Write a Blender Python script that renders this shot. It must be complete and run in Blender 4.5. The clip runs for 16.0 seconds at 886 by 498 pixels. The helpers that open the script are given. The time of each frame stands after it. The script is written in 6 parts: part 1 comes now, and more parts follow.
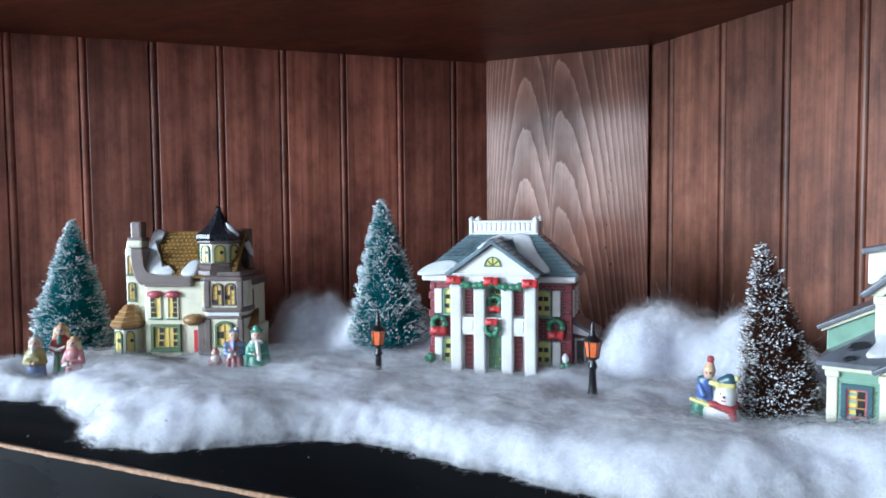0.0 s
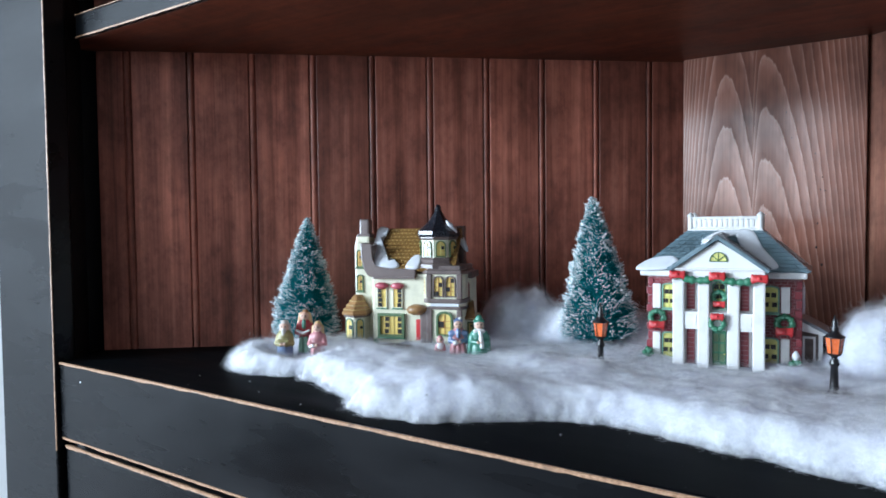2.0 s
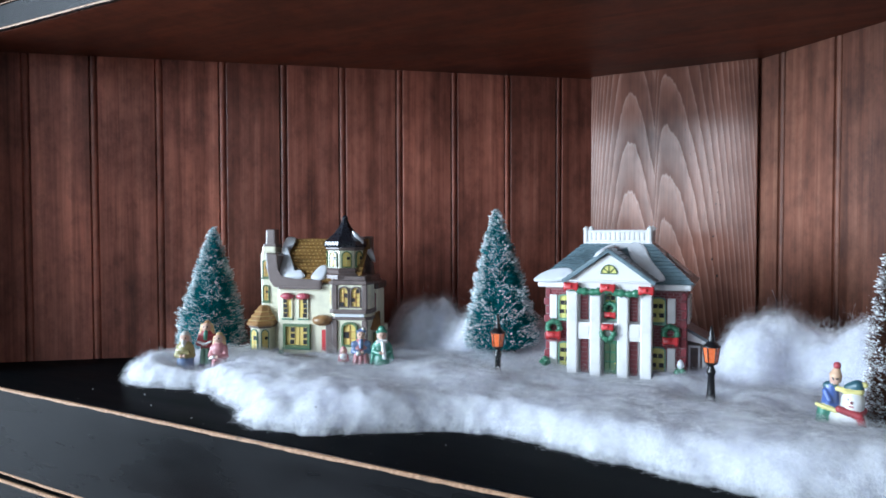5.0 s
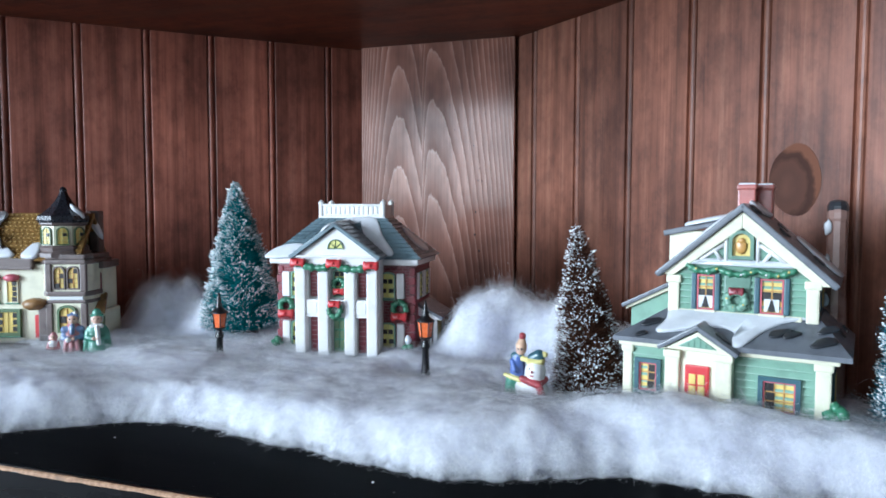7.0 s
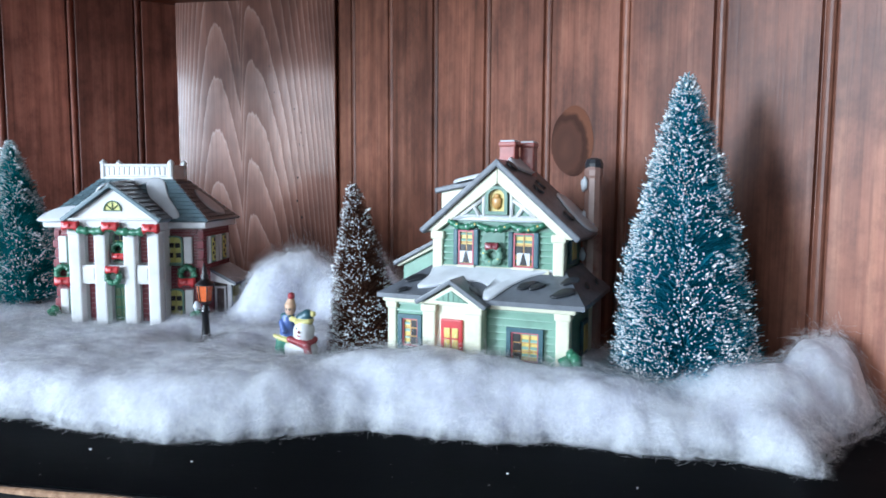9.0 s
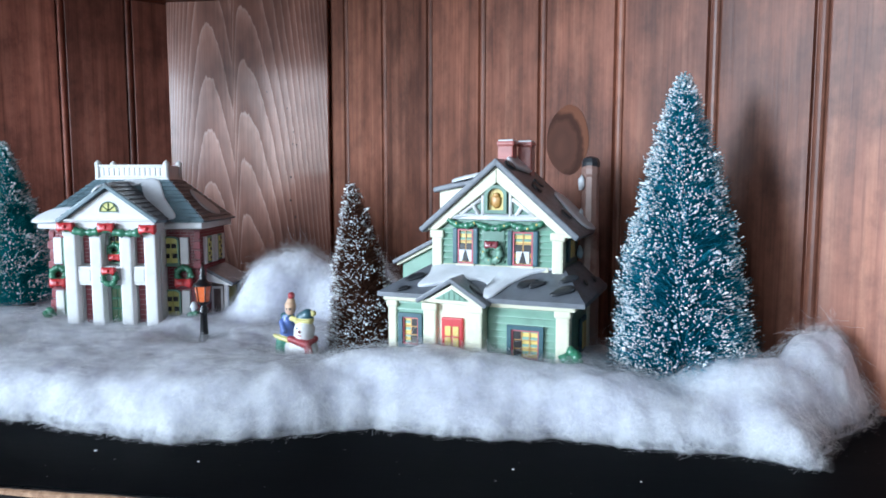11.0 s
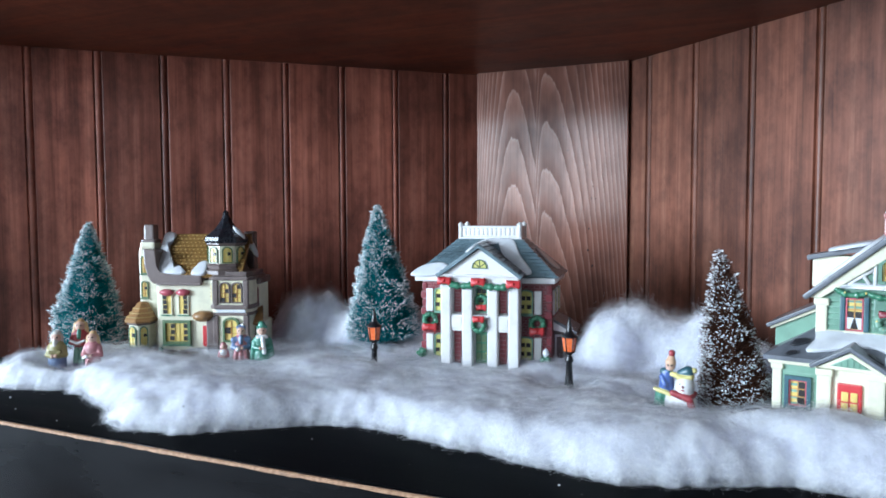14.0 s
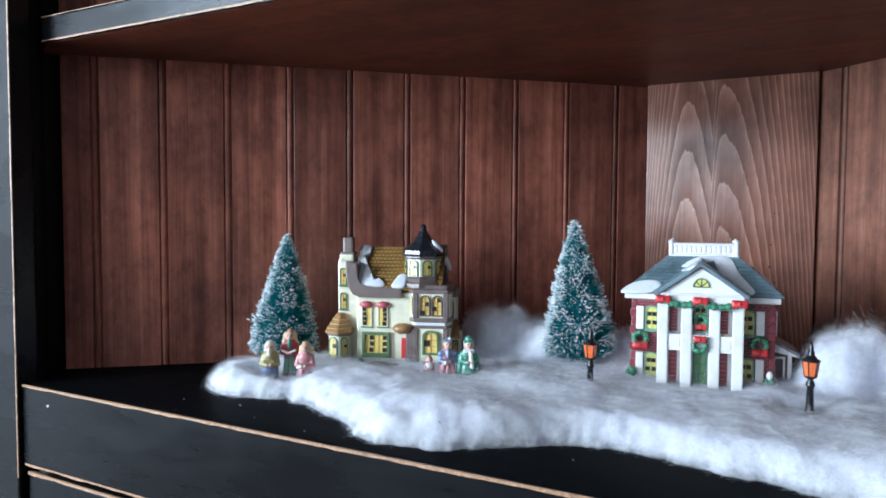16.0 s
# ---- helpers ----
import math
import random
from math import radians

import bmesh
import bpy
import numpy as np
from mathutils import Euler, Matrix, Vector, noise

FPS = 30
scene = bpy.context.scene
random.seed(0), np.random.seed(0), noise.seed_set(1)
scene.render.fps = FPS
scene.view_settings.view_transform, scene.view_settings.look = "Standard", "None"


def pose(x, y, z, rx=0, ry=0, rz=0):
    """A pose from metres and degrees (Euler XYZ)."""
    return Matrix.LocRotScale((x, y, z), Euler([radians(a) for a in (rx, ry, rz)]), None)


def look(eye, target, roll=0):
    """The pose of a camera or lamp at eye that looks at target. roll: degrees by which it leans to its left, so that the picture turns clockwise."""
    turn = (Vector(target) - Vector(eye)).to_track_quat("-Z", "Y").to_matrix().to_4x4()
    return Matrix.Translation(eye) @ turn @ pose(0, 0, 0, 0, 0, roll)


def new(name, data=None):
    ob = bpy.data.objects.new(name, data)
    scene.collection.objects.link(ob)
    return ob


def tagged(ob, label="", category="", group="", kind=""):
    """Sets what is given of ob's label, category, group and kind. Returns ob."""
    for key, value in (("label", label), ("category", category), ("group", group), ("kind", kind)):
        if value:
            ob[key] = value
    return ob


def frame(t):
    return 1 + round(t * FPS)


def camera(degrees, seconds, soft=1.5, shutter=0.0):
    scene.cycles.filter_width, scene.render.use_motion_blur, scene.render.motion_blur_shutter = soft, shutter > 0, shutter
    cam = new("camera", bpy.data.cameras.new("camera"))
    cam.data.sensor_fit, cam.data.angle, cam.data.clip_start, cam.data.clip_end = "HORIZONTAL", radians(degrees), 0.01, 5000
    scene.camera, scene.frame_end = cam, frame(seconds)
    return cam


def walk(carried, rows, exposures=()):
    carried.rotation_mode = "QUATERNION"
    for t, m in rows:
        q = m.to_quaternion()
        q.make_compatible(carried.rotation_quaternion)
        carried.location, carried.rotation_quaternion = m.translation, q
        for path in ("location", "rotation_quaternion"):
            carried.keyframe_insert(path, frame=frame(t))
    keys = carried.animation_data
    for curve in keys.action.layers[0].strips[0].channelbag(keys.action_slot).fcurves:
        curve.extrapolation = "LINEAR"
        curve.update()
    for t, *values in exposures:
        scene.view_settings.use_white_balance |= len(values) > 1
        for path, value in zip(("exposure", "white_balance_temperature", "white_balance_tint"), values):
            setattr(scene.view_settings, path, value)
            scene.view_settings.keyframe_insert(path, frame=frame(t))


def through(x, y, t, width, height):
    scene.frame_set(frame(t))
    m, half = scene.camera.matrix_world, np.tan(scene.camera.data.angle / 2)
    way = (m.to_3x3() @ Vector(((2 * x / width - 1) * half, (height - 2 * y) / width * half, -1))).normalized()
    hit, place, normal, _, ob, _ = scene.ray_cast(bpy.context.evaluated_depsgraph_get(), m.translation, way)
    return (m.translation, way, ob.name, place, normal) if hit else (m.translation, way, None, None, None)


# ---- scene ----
cam = camera(65.3, 16.0, 1.7)
PATH = [
    (0, (0.019, 0.023, 0.164), (-0.787, 1.85, 0.059), -0.5),
    (0.5, (-0.002, 0.007, 0.164), (-0.895, 1.793, 0.057), -0.6),
    (1, (-0.032, -0.022, 0.163), (-1.02, 1.713, 0.053), -0.6),
    (1.5, (-0.042, -0.039, 0.155), (-1.121, 1.643, 0.063), -0.7),
    (2, (-0.038, -0.045, 0.154), (-1.179, 1.595, 0.075), -0.6),
    (2.5, (-0.05, -0.058, 0.161), (-1.218, 1.564, 0.095), -0.4),
    (3, (-0.051, -0.059, 0.17), (-1.21, 1.57, 0.113), -0.4),
    (3.2, (-0.049, -0.06, 0.17), (-1.198, 1.576, 0.125), -0.3),
    (5.3, (0.02, -0.01, 0.158), (-0.933, 1.747, 0.079), -0.1),
    (5.5, (0.036, 0.004, 0.158), (-0.878, 1.78, 0.062), -0.1),
    (6, (0.061, 0.022, 0.156), (-0.744, 1.85, 0.052), 0.1),
    (6.5, (0.074, 0.033, 0.158), (-0.634, 1.9, 0.046), 0.1),
    (7, (0.099, 0.047, 0.153), (-0.535, 1.94, 0.033), 0.1),
    (7.5, (0.119, 0.056, 0.146), (-0.434, 1.972, 0.007), 0.2),
    (8, (0.142, 0.067, 0.142), (-0.341, 2.001, -0.021), 0.2),
    (8.5, (0.163, 0.073, 0.136), (-0.244, 2.023, -0.045), 0.2),
    (9, (0.183, 0.077, 0.139), (-0.153, 2.04, -0.046), 0.3),
    (9.2, (0.19, 0.081, 0.136), (-0.12, 2.048, -0.054), 0.3),
    (11.3, (0.166, 0.067, 0.142), (-0.132, 2.035, -0.048), -0.0),
    (11.5, (0.149, 0.058, 0.145), (-0.188, 2.021, -0.031), -0.1),
    (12, (0.111, 0.035, 0.154), (-0.382, 1.967, -0.003), -0.5),
    (12.5, (0.092, 0.016, 0.156), (-0.525, 1.914, 0.021), -0.4),
    (13, (0.069, 0.002, 0.161), (-0.64, 1.868, 0.039), -0.4),
    (13.5, (0.057, -0.003, 0.158), (-0.699, 1.845, 0.044), -0.3),
    (14, (0.045, -0.026, 0.172), (-0.748, 1.806, 0.061), -0.2),
    (14.5, (0.03, -0.044, 0.181), (-0.819, 1.766, 0.121), -0.1),
    (15, (-0.02, -0.056, 0.175), (-0.899, 1.74, 0.125), 0.3),
    (15.5, (-0.064, -0.06, 0.17), (-0.988, 1.712, 0.093), 0.3),
    (16, (-0.097, -0.09, 0.182), (-1.038, 1.672, 0.087), 0.3),
]
walk(cam, [(t, look(eye, target, roll)) for t, eye, target, roll in PATH])

# ---- light ----
world = bpy.data.worlds.new("sky_world")
scene.world = world
world.use_nodes = True
_sky = world.node_tree.nodes.new("ShaderNodeTexSky")
_sky.sky_type, _sky.sun_disc = "NISHITA", False
_sky.sun_elevation, _sky.sun_rotation = radians(35), radians(200)
_bg = world.node_tree.nodes["Background"]
_bg.inputs["Strength"].default_value = 0.1
world.node_tree.links.new(_sky.outputs[0], _bg.inputs[0])
scene.view_settings.exposure = 0.0

CORNER = Vector((-0.2, 1.06, 0))
WALL_A = Vector((-0.741, -0.671, 0))      # along the room wall behind the cabinet's left back
WALL_B = Vector((0.76, -0.65, 0))         # along the other room wall
SIDE, FLOOR_Z, CEIL_Z = 3.6, -0.92, 1.78


def window_lamp(centre, facing, width, height, watts, colour):
    data = bpy.data.lights.new("window_daylight", "AREA")
    data.shape, data.size, data.size_y, data.energy, data.color = "RECTANGLE", width, height, watts, colour
    ob = new("window_daylight", data)
    ob.matrix_world = look(centre, Vector(centre) + Vector(facing))
    return ob


WINDOWS = [(0.66, 0.85, 182, -0.15, 1.22), (2.28, 1.6, 44, 0.08, 1.62)]      # place along the wall, width, watts, sill, head
for at, width, watts, sill, head in WINDOWS:
    mid = CORNER + WALL_A * SIDE + WALL_B * at + Vector((0, 0, (sill + head) / 2))
    window_lamp(mid - WALL_A * 0.06, -WALL_A, width - 0.1, head - sill - 0.1, watts, (0.66, 0.82, 1.0))


# ---- materials ----
def nodes_of(name, rough=0.5, coat=0.0, metal=0.0):
    m = bpy.data.materials.new(name)
    m.use_nodes = True
    nt = m.node_tree
    b = nt.nodes["Principled BSDF"]
    b.inputs["Roughness"].default_value, b.inputs["Metallic"].default_value = rough, metal
    b.inputs["Coat Weight"].default_value, b.inputs["Coat Roughness"].default_value = coat, 0.25
    return m, nt, b


def nd(nt, kind, **values):
    n = nt.nodes.new("ShaderNode" + kind)
    for key, value in values.items():
        if key in n.inputs:
            n.inputs[key].default_value = value
    return n


def ramp(nt, source, stops):
    r = nt.nodes.new("ShaderNodeValToRGB")
    e = r.color_ramp.elements
    while len(e) < len(stops):
        e.new(0.5)
    for el, (at, col) in zip(e, stops):
        el.position, el.color = at, (*col, 1) if len(col) == 3 else col
    nt.links.new(source, r.inputs[0])
    return r.outputs[0]


def mixed(nt, fac, a, b, how="MIX"):
    m = nt.nodes.new("ShaderNodeMix")
    m.data_type, m.blend_type = "RGBA", how
    for sock, value in ((m.inputs[0], fac), (m.inputs[6], a), (m.inputs[7], b)):
        if isinstance(value, bpy.types.NodeSocket):
            nt.links.new(value, sock)
        else:
            sock.default_value = value if not isinstance(value, tuple) or len(value) == 4 else (*value, 1)
    return m.outputs[2]


def bump(nt, b, height, strength, distance):
    n = nd(nt, "Bump", Strength=strength, Distance=distance)
    nt.links.new(height, n.inputs["Height"])
    nt.links.new(n.outputs[0], b.inputs["Normal"])


def noise_tex(nt, vector, scale, detail=4.0, rough=0.6):
    n = nd(nt, "TexNoise", Scale=scale, Detail=detail, Roughness=rough)
    if vector is not None:
        nt.links.new(vector, n.inputs["Vector"])
    return n.outputs["Fac"]


def mapped(nt, vector, scale, location=None):
    m = nd(nt, "Mapping")
    m.inputs["Scale"].default_value = scale
    nt.links.new(vector, m.inputs["Vector"])
    if location is not None:
        nt.links.new(location, m.inputs["Location"])
    return m.outputs[0]


def ceramic(name, colour, rough=0.38, coat=0.35, vary=0.3, dirt=None):
    """Hand-painted glazed pottery: uneven brush tone, slight relief."""
    m, nt, b = nodes_of(name, rough, coat)
    tc = nd(nt, "TexCoord").outputs["Object"]
    big, fine = noise_tex(nt, tc, 60, 3), noise_tex(nt, tc, 450, 3)
    dark = tuple(c * (1 - vary) for c in colour)
    lite = tuple(min(1, c * (1 + vary * 0.35)) for c in colour)
    col = ramp(nt, big, [(0.3, dirt or dark), (0.5, colour), (0.75, lite)])
    nt.links.new(col, b.inputs["Base Color"])
    nt.links.new(ramp(nt, fine, [(0.3, (rough - 0.1,) * 3), (0.7, (rough + 0.12,) * 3)]), b.inputs["Roughness"])
    bump(nt, b, fine, 0.25, 0.0006)
    return m


def stained_wood(name, dark, mid, lite, rough=0.45, coat=0.06, along=2, spread=0.35):
    """Stained, varnished pine: streaks along the grain, blotches of stain, pores."""
    m, nt, b = nodes_of(name, rough, coat)
    b.inputs["Specular IOR Level"].default_value = 0.42
    tc = nd(nt, "TexCoord").outputs["Object"]
    oi = nd(nt, "ObjectInfo")
    shift = nd(nt, "VectorMath")
    shift.operation = "SCALE"
    comb = nd(nt, "CombineXYZ", X=7.3, Y=3.1, Z=5.7)
    nt.links.new(comb.outputs[0], shift.inputs[0])
    nt.links.new(oi.outputs["Random"], shift.inputs["Scale"])
    s1, s2, s3 = [90, 90, 90], [14, 14, 14], [420, 420, 420]
    s1[along], s2[along], s3[along] = 2.2, 3.0, 9.0
    streak = noise_tex(nt, mapped(nt, tc, s1, shift.outputs[0]), 1.0, 6, 0.65)
    blotch = noise_tex(nt, mapped(nt, tc, s2, shift.outputs[0]), 1.0, 4, 0.6)
    pores = noise_tex(nt, mapped(nt, tc, s3, shift.outputs[0]), 1.0, 3, 0.6)
    col = ramp(nt, streak, [(0.28, dark), (0.5, mid), (0.74, lite)])
    col = mixed(nt, 0.75, col, ramp(nt, blotch, [(0.3, (0.5, 0.47, 0.46)), (0.5, (0.95, 0.95, 0.95)), (0.7, (1.25, 1.22, 1.2))]), "MULTIPLY")
    s4 = [7, 7, 7]
    s4[along] = 4.5
    figure_ = noise_tex(nt, mapped(nt, tc, s4, shift.outputs[0]), 1.0, 6, 0.68)
    col = mixed(nt, 0.85, col, ramp(nt, figure_, [(0.34, (0.36, 0.33, 0.34)), (0.49, (0.92, 0.91, 0.91)), (0.68, (1.35, 1.35, 1.33))]), "MULTIPLY")
    tone = ramp(nt, oi.outputs["Random"], [(0.0, (1 - spread,) * 3), (1.0, (1 + spread * 0.6,) * 3)])
    col = mixed(nt, 1.0, col, tone, "MULTIPLY")
    col = mixed(nt, 0.6, col, ramp(nt, pores, [(0.3, (0.55, 0.5, 0.5)), (0.45, (1, 1, 1))]), "MULTIPLY")
    mottle = noise_tex(nt, mapped(nt, tc, (46, 46, 30), shift.outputs[0]), 1.0, 7, 0.72)
    col = mixed(nt, 0.8, col, ramp(nt, mottle, [(0.36, (0.62, 0.60, 0.62)), (0.52, (1.0, 1.0, 1.0)), (0.68, (1.16, 1.17, 1.2))]), "MULTIPLY")
    nt.links.new(col, b.inputs["Base Color"])
    nt.links.new(ramp(nt, blotch, [(0.2, (rough - 0.05,) * 3), (0.8, (rough + 0.14,) * 3)]), b.inputs["Roughness"])
    bump(nt, b, pores, 0.3, 0.0005)
    return m


def corner_grain(name):
    """A flat-sawn board: nested cathedral arches in two stacks, straight grain at its edges."""
    m, nt, b = nodes_of(name, 0.5, 1.0)
    b.inputs["Specular IOR Level"].default_value = 0.2
    b.inputs["Coat Roughness"].default_value = 0.15
    tc = nd(nt, "TexCoord").outputs["Object"]
    sep = nd(nt, "SeparateXYZ")
    nt.links.new(tc, sep.inputs[0])

    def op(kind, a, c=None):
        n = nt.nodes.new("ShaderNodeMath")
        n.operation = kind
        for sock, value in zip(n.inputs, (a, c)):
            if value is None:
                continue
            if isinstance(value, bpy.types.NodeSocket):
                nt.links.new(value, sock)
            else:
                sock.default_value = value
        return n.outputs[0]

    wob = op("MULTIPLY", op("SUBTRACT", noise_tex(nt, mapped(nt, tc, (26, 26, 8)), 1.0, 4, 0.6), 0.5), 0.036)
    jag = op("MULTIPLY", op("SUBTRACT", noise_tex(nt, mapped(nt, tc, (260, 260, 30)), 1.0, 3, 0.6), 0.5), 0.016)

    def arch(at, top, steep, left, right):
        d = op("SUBTRACT", sep.outputs["X"], at)
        d = op("MAXIMUM", op("MULTIPLY", d, right), op("MULTIPLY", d, -left))
        return op("ADD", op("SUBTRACT", sep.outputs["Z"], top), op("MULTIPLY", op("MULTIPLY", d, d), steep))

    two = op("SMOOTH_MIN", arch(-0.053, 0.273, 95.0, 1.45, 1.0), arch(-0.008, 0.295, 62.0, 4.2, 1.0))
    two.node.inputs[2].default_value = 0.004
    lines = op("ADD", op("ADD", two, wob), jag)
    rings = op("FRACT", op("MULTIPLY", lines, 15.5))
    fine = noise_tex(nt, mapped(nt, tc, (330, 330, 7)), 1.0, 4, 0.6)
    blotch = noise_tex(nt, mapped(nt, tc, (9, 9, 5)), 1.0, 4, 0.6)
    col = ramp(nt, rings, [(0.0, (0.17, 0.062, 0.038)), (0.25, (0.20, 0.075, 0.047)), (0.65, (0.25, 0.105, 0.07)), (0.9, (0.34, 0.165, 0.12)), (0.96, (0.40, 0.23, 0.18)), (1.0, (0.17, 0.062, 0.038))])
    col = mixed(nt, 0.7, col, ramp(nt, fine, [(0.3, (0.72, 0.68, 0.66)), (0.6, (1.15, 1.13, 1.12))]), "MULTIPLY")
    col = mixed(nt, 0.9, col, ramp(nt, blotch, [(0.34, (0.34, 0.30, 0.29)), (0.6, (1.22, 1.2, 1.2))]), "MULTIPLY")
    nt.links.new(col, b.inputs["Base Color"])
    nt.links.new(ramp(nt, blotch, [(0.3, (0.6,) * 3), (0.62, (0.42,) * 3)]), b.inputs["Roughness"])
    dents = noise_tex(nt, mapped(nt, tc, (38, 38, 16)), 1.0, 3, 0.55)
    nt.links.new(mixed(nt, 0.6, ramp(nt, rings, [(0.0, (0.35,) * 3), (0.55, (0.9,) * 3), (0.95, (1.0,) * 3), (1.0, (0.35,) * 3)]), ramp(nt, blotch, [(0.35, (0.3,) * 3), (0.55, (1.0,) * 3)]), "MULTIPLY"), b.inputs["Coat Weight"])
    dents = mixed(nt, 0.3, dents, fine)
    bump(nt, b, mixed(nt, 0.75, ramp(nt, rings, [(0.0, (0, 0, 0)), (0.85, (1, 1, 1)), (1.0, (0, 0, 0))]), dents), 0.22, 0.0012)
    return m


def knot_wood(name):
    """A round knot: dark heart, rings, a lighter rim that runs into the board."""
    m, nt, b = nodes_of(name, 0.6, 0.0)
    b.inputs["Specular IOR Level"].default_value = 0.15
    tc = nd(nt, "TexCoord").outputs["Object"]
    wob = mixed(nt, 0.012, tc, nd(nt, "TexNoise", Scale=70.0, Detail=3.0).outputs["Color"], "ADD")
    nt.links.new(tc, wob.node.inputs[7].links[0].from_node.inputs["Vector"])
    ln = nt.nodes.new("ShaderNodeVectorMath")
    ln.operation = "LENGTH"
    nt.links.new(mapped(nt, wob, (38, 0, 29)), ln.inputs[0])
    col = ramp(nt, ln.outputs["Value"], [(0.0, (0.10, 0.04, 0.026)), (0.35, (0.075, 0.03, 0.02)), (0.6, (0.085, 0.033, 0.021)), (0.74, (0.045, 0.016, 0.01)), (0.84, (0.055, 0.02, 0.012)), (0.95, (0.15, 0.055, 0.03))])
    nt.links.new(col, b.inputs["Base Color"])
    return m


def black_paint(name, base=(0.016, 0.018, 0.021), rough=0.36, dust=0.0):
    m, nt, b = nodes_of(name, rough, 0.0)
    b.inputs["IOR"].default_value = 1.06 if dust else 1.28
    tc = nd(nt, "TexCoord").outputs["Object"]
    wide = noise_tex(nt, mapped(nt, tc, (5, 22, 22)), 1.0, 5, 0.6)
    fine = noise_tex(nt, mapped(nt, tc, (60, 300, 300)), 1.0, 3, 0.6)
    col = ramp(nt, wide, [(0.3, base), (0.7, tuple(c * 1.9 for c in base))])
    if dust:
        specks = noise_tex(nt, tc, 260, 2, 0.5)
        col = mixed(nt, ramp(nt, specks, [(0.74, (0, 0, 0)), (0.8, (dust,) * 3)]), col, (0.3, 0.3, 0.31))
    nt.links.new(col, b.inputs["Base Color"])
    nt.links.new(ramp(nt, wide, [(0.25, (rough - 0.08,) * 3), (0.75, (rough + 0.14,) * 3)]), b.inputs["Roughness"])
    bump(nt, b, fine, 0.12, 0.0004)
    return m


def worn_edge(name):
    """Edge rubbed through black paint to bare wood, unevenly along its length."""
    m, nt, b = nodes_of(name, 0.5)
    tc = nd(nt, "TexCoord").outputs["Object"]
    n1 = noise_tex(nt, mapped(nt, tc, (16, 16, 16)), 1.0, 5, 0.65)
    n2 = noise_tex(nt, tc, 330, 3)
    bare = ramp(nt, n2, [(0.3, (0.25, 0.12, 0.06)), (0.7, (0.55, 0.33, 0.2))])
    nt.links.new(mixed(nt, ramp(nt, n1, [(0.24, (0, 0, 0)), (0.36, (1, 1, 1))]), (0.03, 0.025, 0.024), bare), b.inputs["Base Color"])
    return m


def plaster(name, colour):
    m, nt, b = nodes_of(name, 0.75)
    tc = nd(nt, "TexCoord").outputs["Object"]
    n = noise_tex(nt, tc, 3.0, 5)
    nt.links.new(ramp(nt, n, [(0.3, tuple(c * 0.93 for c in colour)), (0.7, colour)]), b.inputs["Base Color"])
    bump(nt, b, noise_tex(nt, tc, 160, 3), 0.15, 0.001)
    return m


def fibre(name, colour, through=0.35, vary=0.08):
    m = bpy.data.materials.new(name)
    m.use_nodes = True
    nt = m.node_tree
    nt.nodes.clear()
    out = nd(nt, "OutputMaterial")
    d, t, mx = nd(nt, "BsdfDiffuse"), nd(nt, "BsdfTranslucent"), nd(nt, "MixShader", Fac=through)
    tc = nd(nt, "TexCoord").outputs["Object"]
    col = ramp(nt, noise_tex(nt, tc, 38, 5), [(0.3, tuple(c * (1 - vary) for c in colour)), (0.65, colour)])
    nt.links.new(col, d.inputs[0]), nt.links.new(col, t.inputs[0])
    nt.links.new(d.outputs[0], mx.inputs[1]), nt.links.new(t.outputs[0], mx.inputs[2])
    nt.links.new(mx.outputs[0], out.inputs[0])
    return m


def fuzz(name, colour, lo, hi, most):
    """A loose layer of cotton fibres: strands with gaps between them."""
    m = fibre(name, colour, 0.55)
    nt = m.node_tree
    out = nt.nodes["Material Output"]
    body = out.inputs[0].links[0].from_socket
    tc = nd(nt, "TexCoord").outputs["Object"]
    strand = noise_tex(nt, tc, 150, 6, 0.66)
    strand.node.inputs["Distortion"].default_value = 2.5
    clump = noise_tex(nt, tc, 62, 3, 0.5)
    m2 = nt.nodes.new("ShaderNodeMath")
    m2.operation = "ADD"
    m3 = nt.nodes.new("ShaderNodeMath")
    m3.operation, m3.inputs[1].default_value = "MULTIPLY", 0.5
    nt.links.new(strand, m2.inputs[0]), nt.links.new(clump, m2.inputs[1]), nt.links.new(m2.outputs[0], m3.inputs[0])
    fac = ramp(nt, m3.outputs[0], [(lo, (0, 0, 0)), (hi, (most,) * 3)])
    mix, clear = nd(nt, "MixShader"), nd(nt, "BsdfTransparent")
    nt.links.new(fac, mix.inputs[0]), nt.links.new(clear.outputs[0], mix.inputs[1]), nt.links.new(body, mix.inputs[2])
    nt.links.new(mix.outputs[0], out.inputs[0])
    return m


def batting(name, colour):
    """Deep soft cotton: light scatters through it for about a centimetre."""
    m, nt, b = nodes_of(name, 0.95)
    tc = nd(nt, "TexCoord").outputs["Object"]
    nt.links.new(ramp(nt, noise_tex(nt, tc, 26, 5), [(0.34, tuple(c * k for c, k in zip(colour, (0.86, 0.85, 0.89)))), (0.62, colour)]), b.inputs["Base Color"])
    b.inputs["Specular IOR Level"].default_value = 0.0
    b.inputs["Subsurface Weight"].default_value = 1.0
    b.inputs["Subsurface Radius"].default_value = (1.0, 1.0, 1.1)
    b.inputs["Subsurface Scale"].default_value = 0.04
    bump(nt, b, noise_tex(nt, tc, 240, 4, 0.7), 0.06, 0.001)
    return m


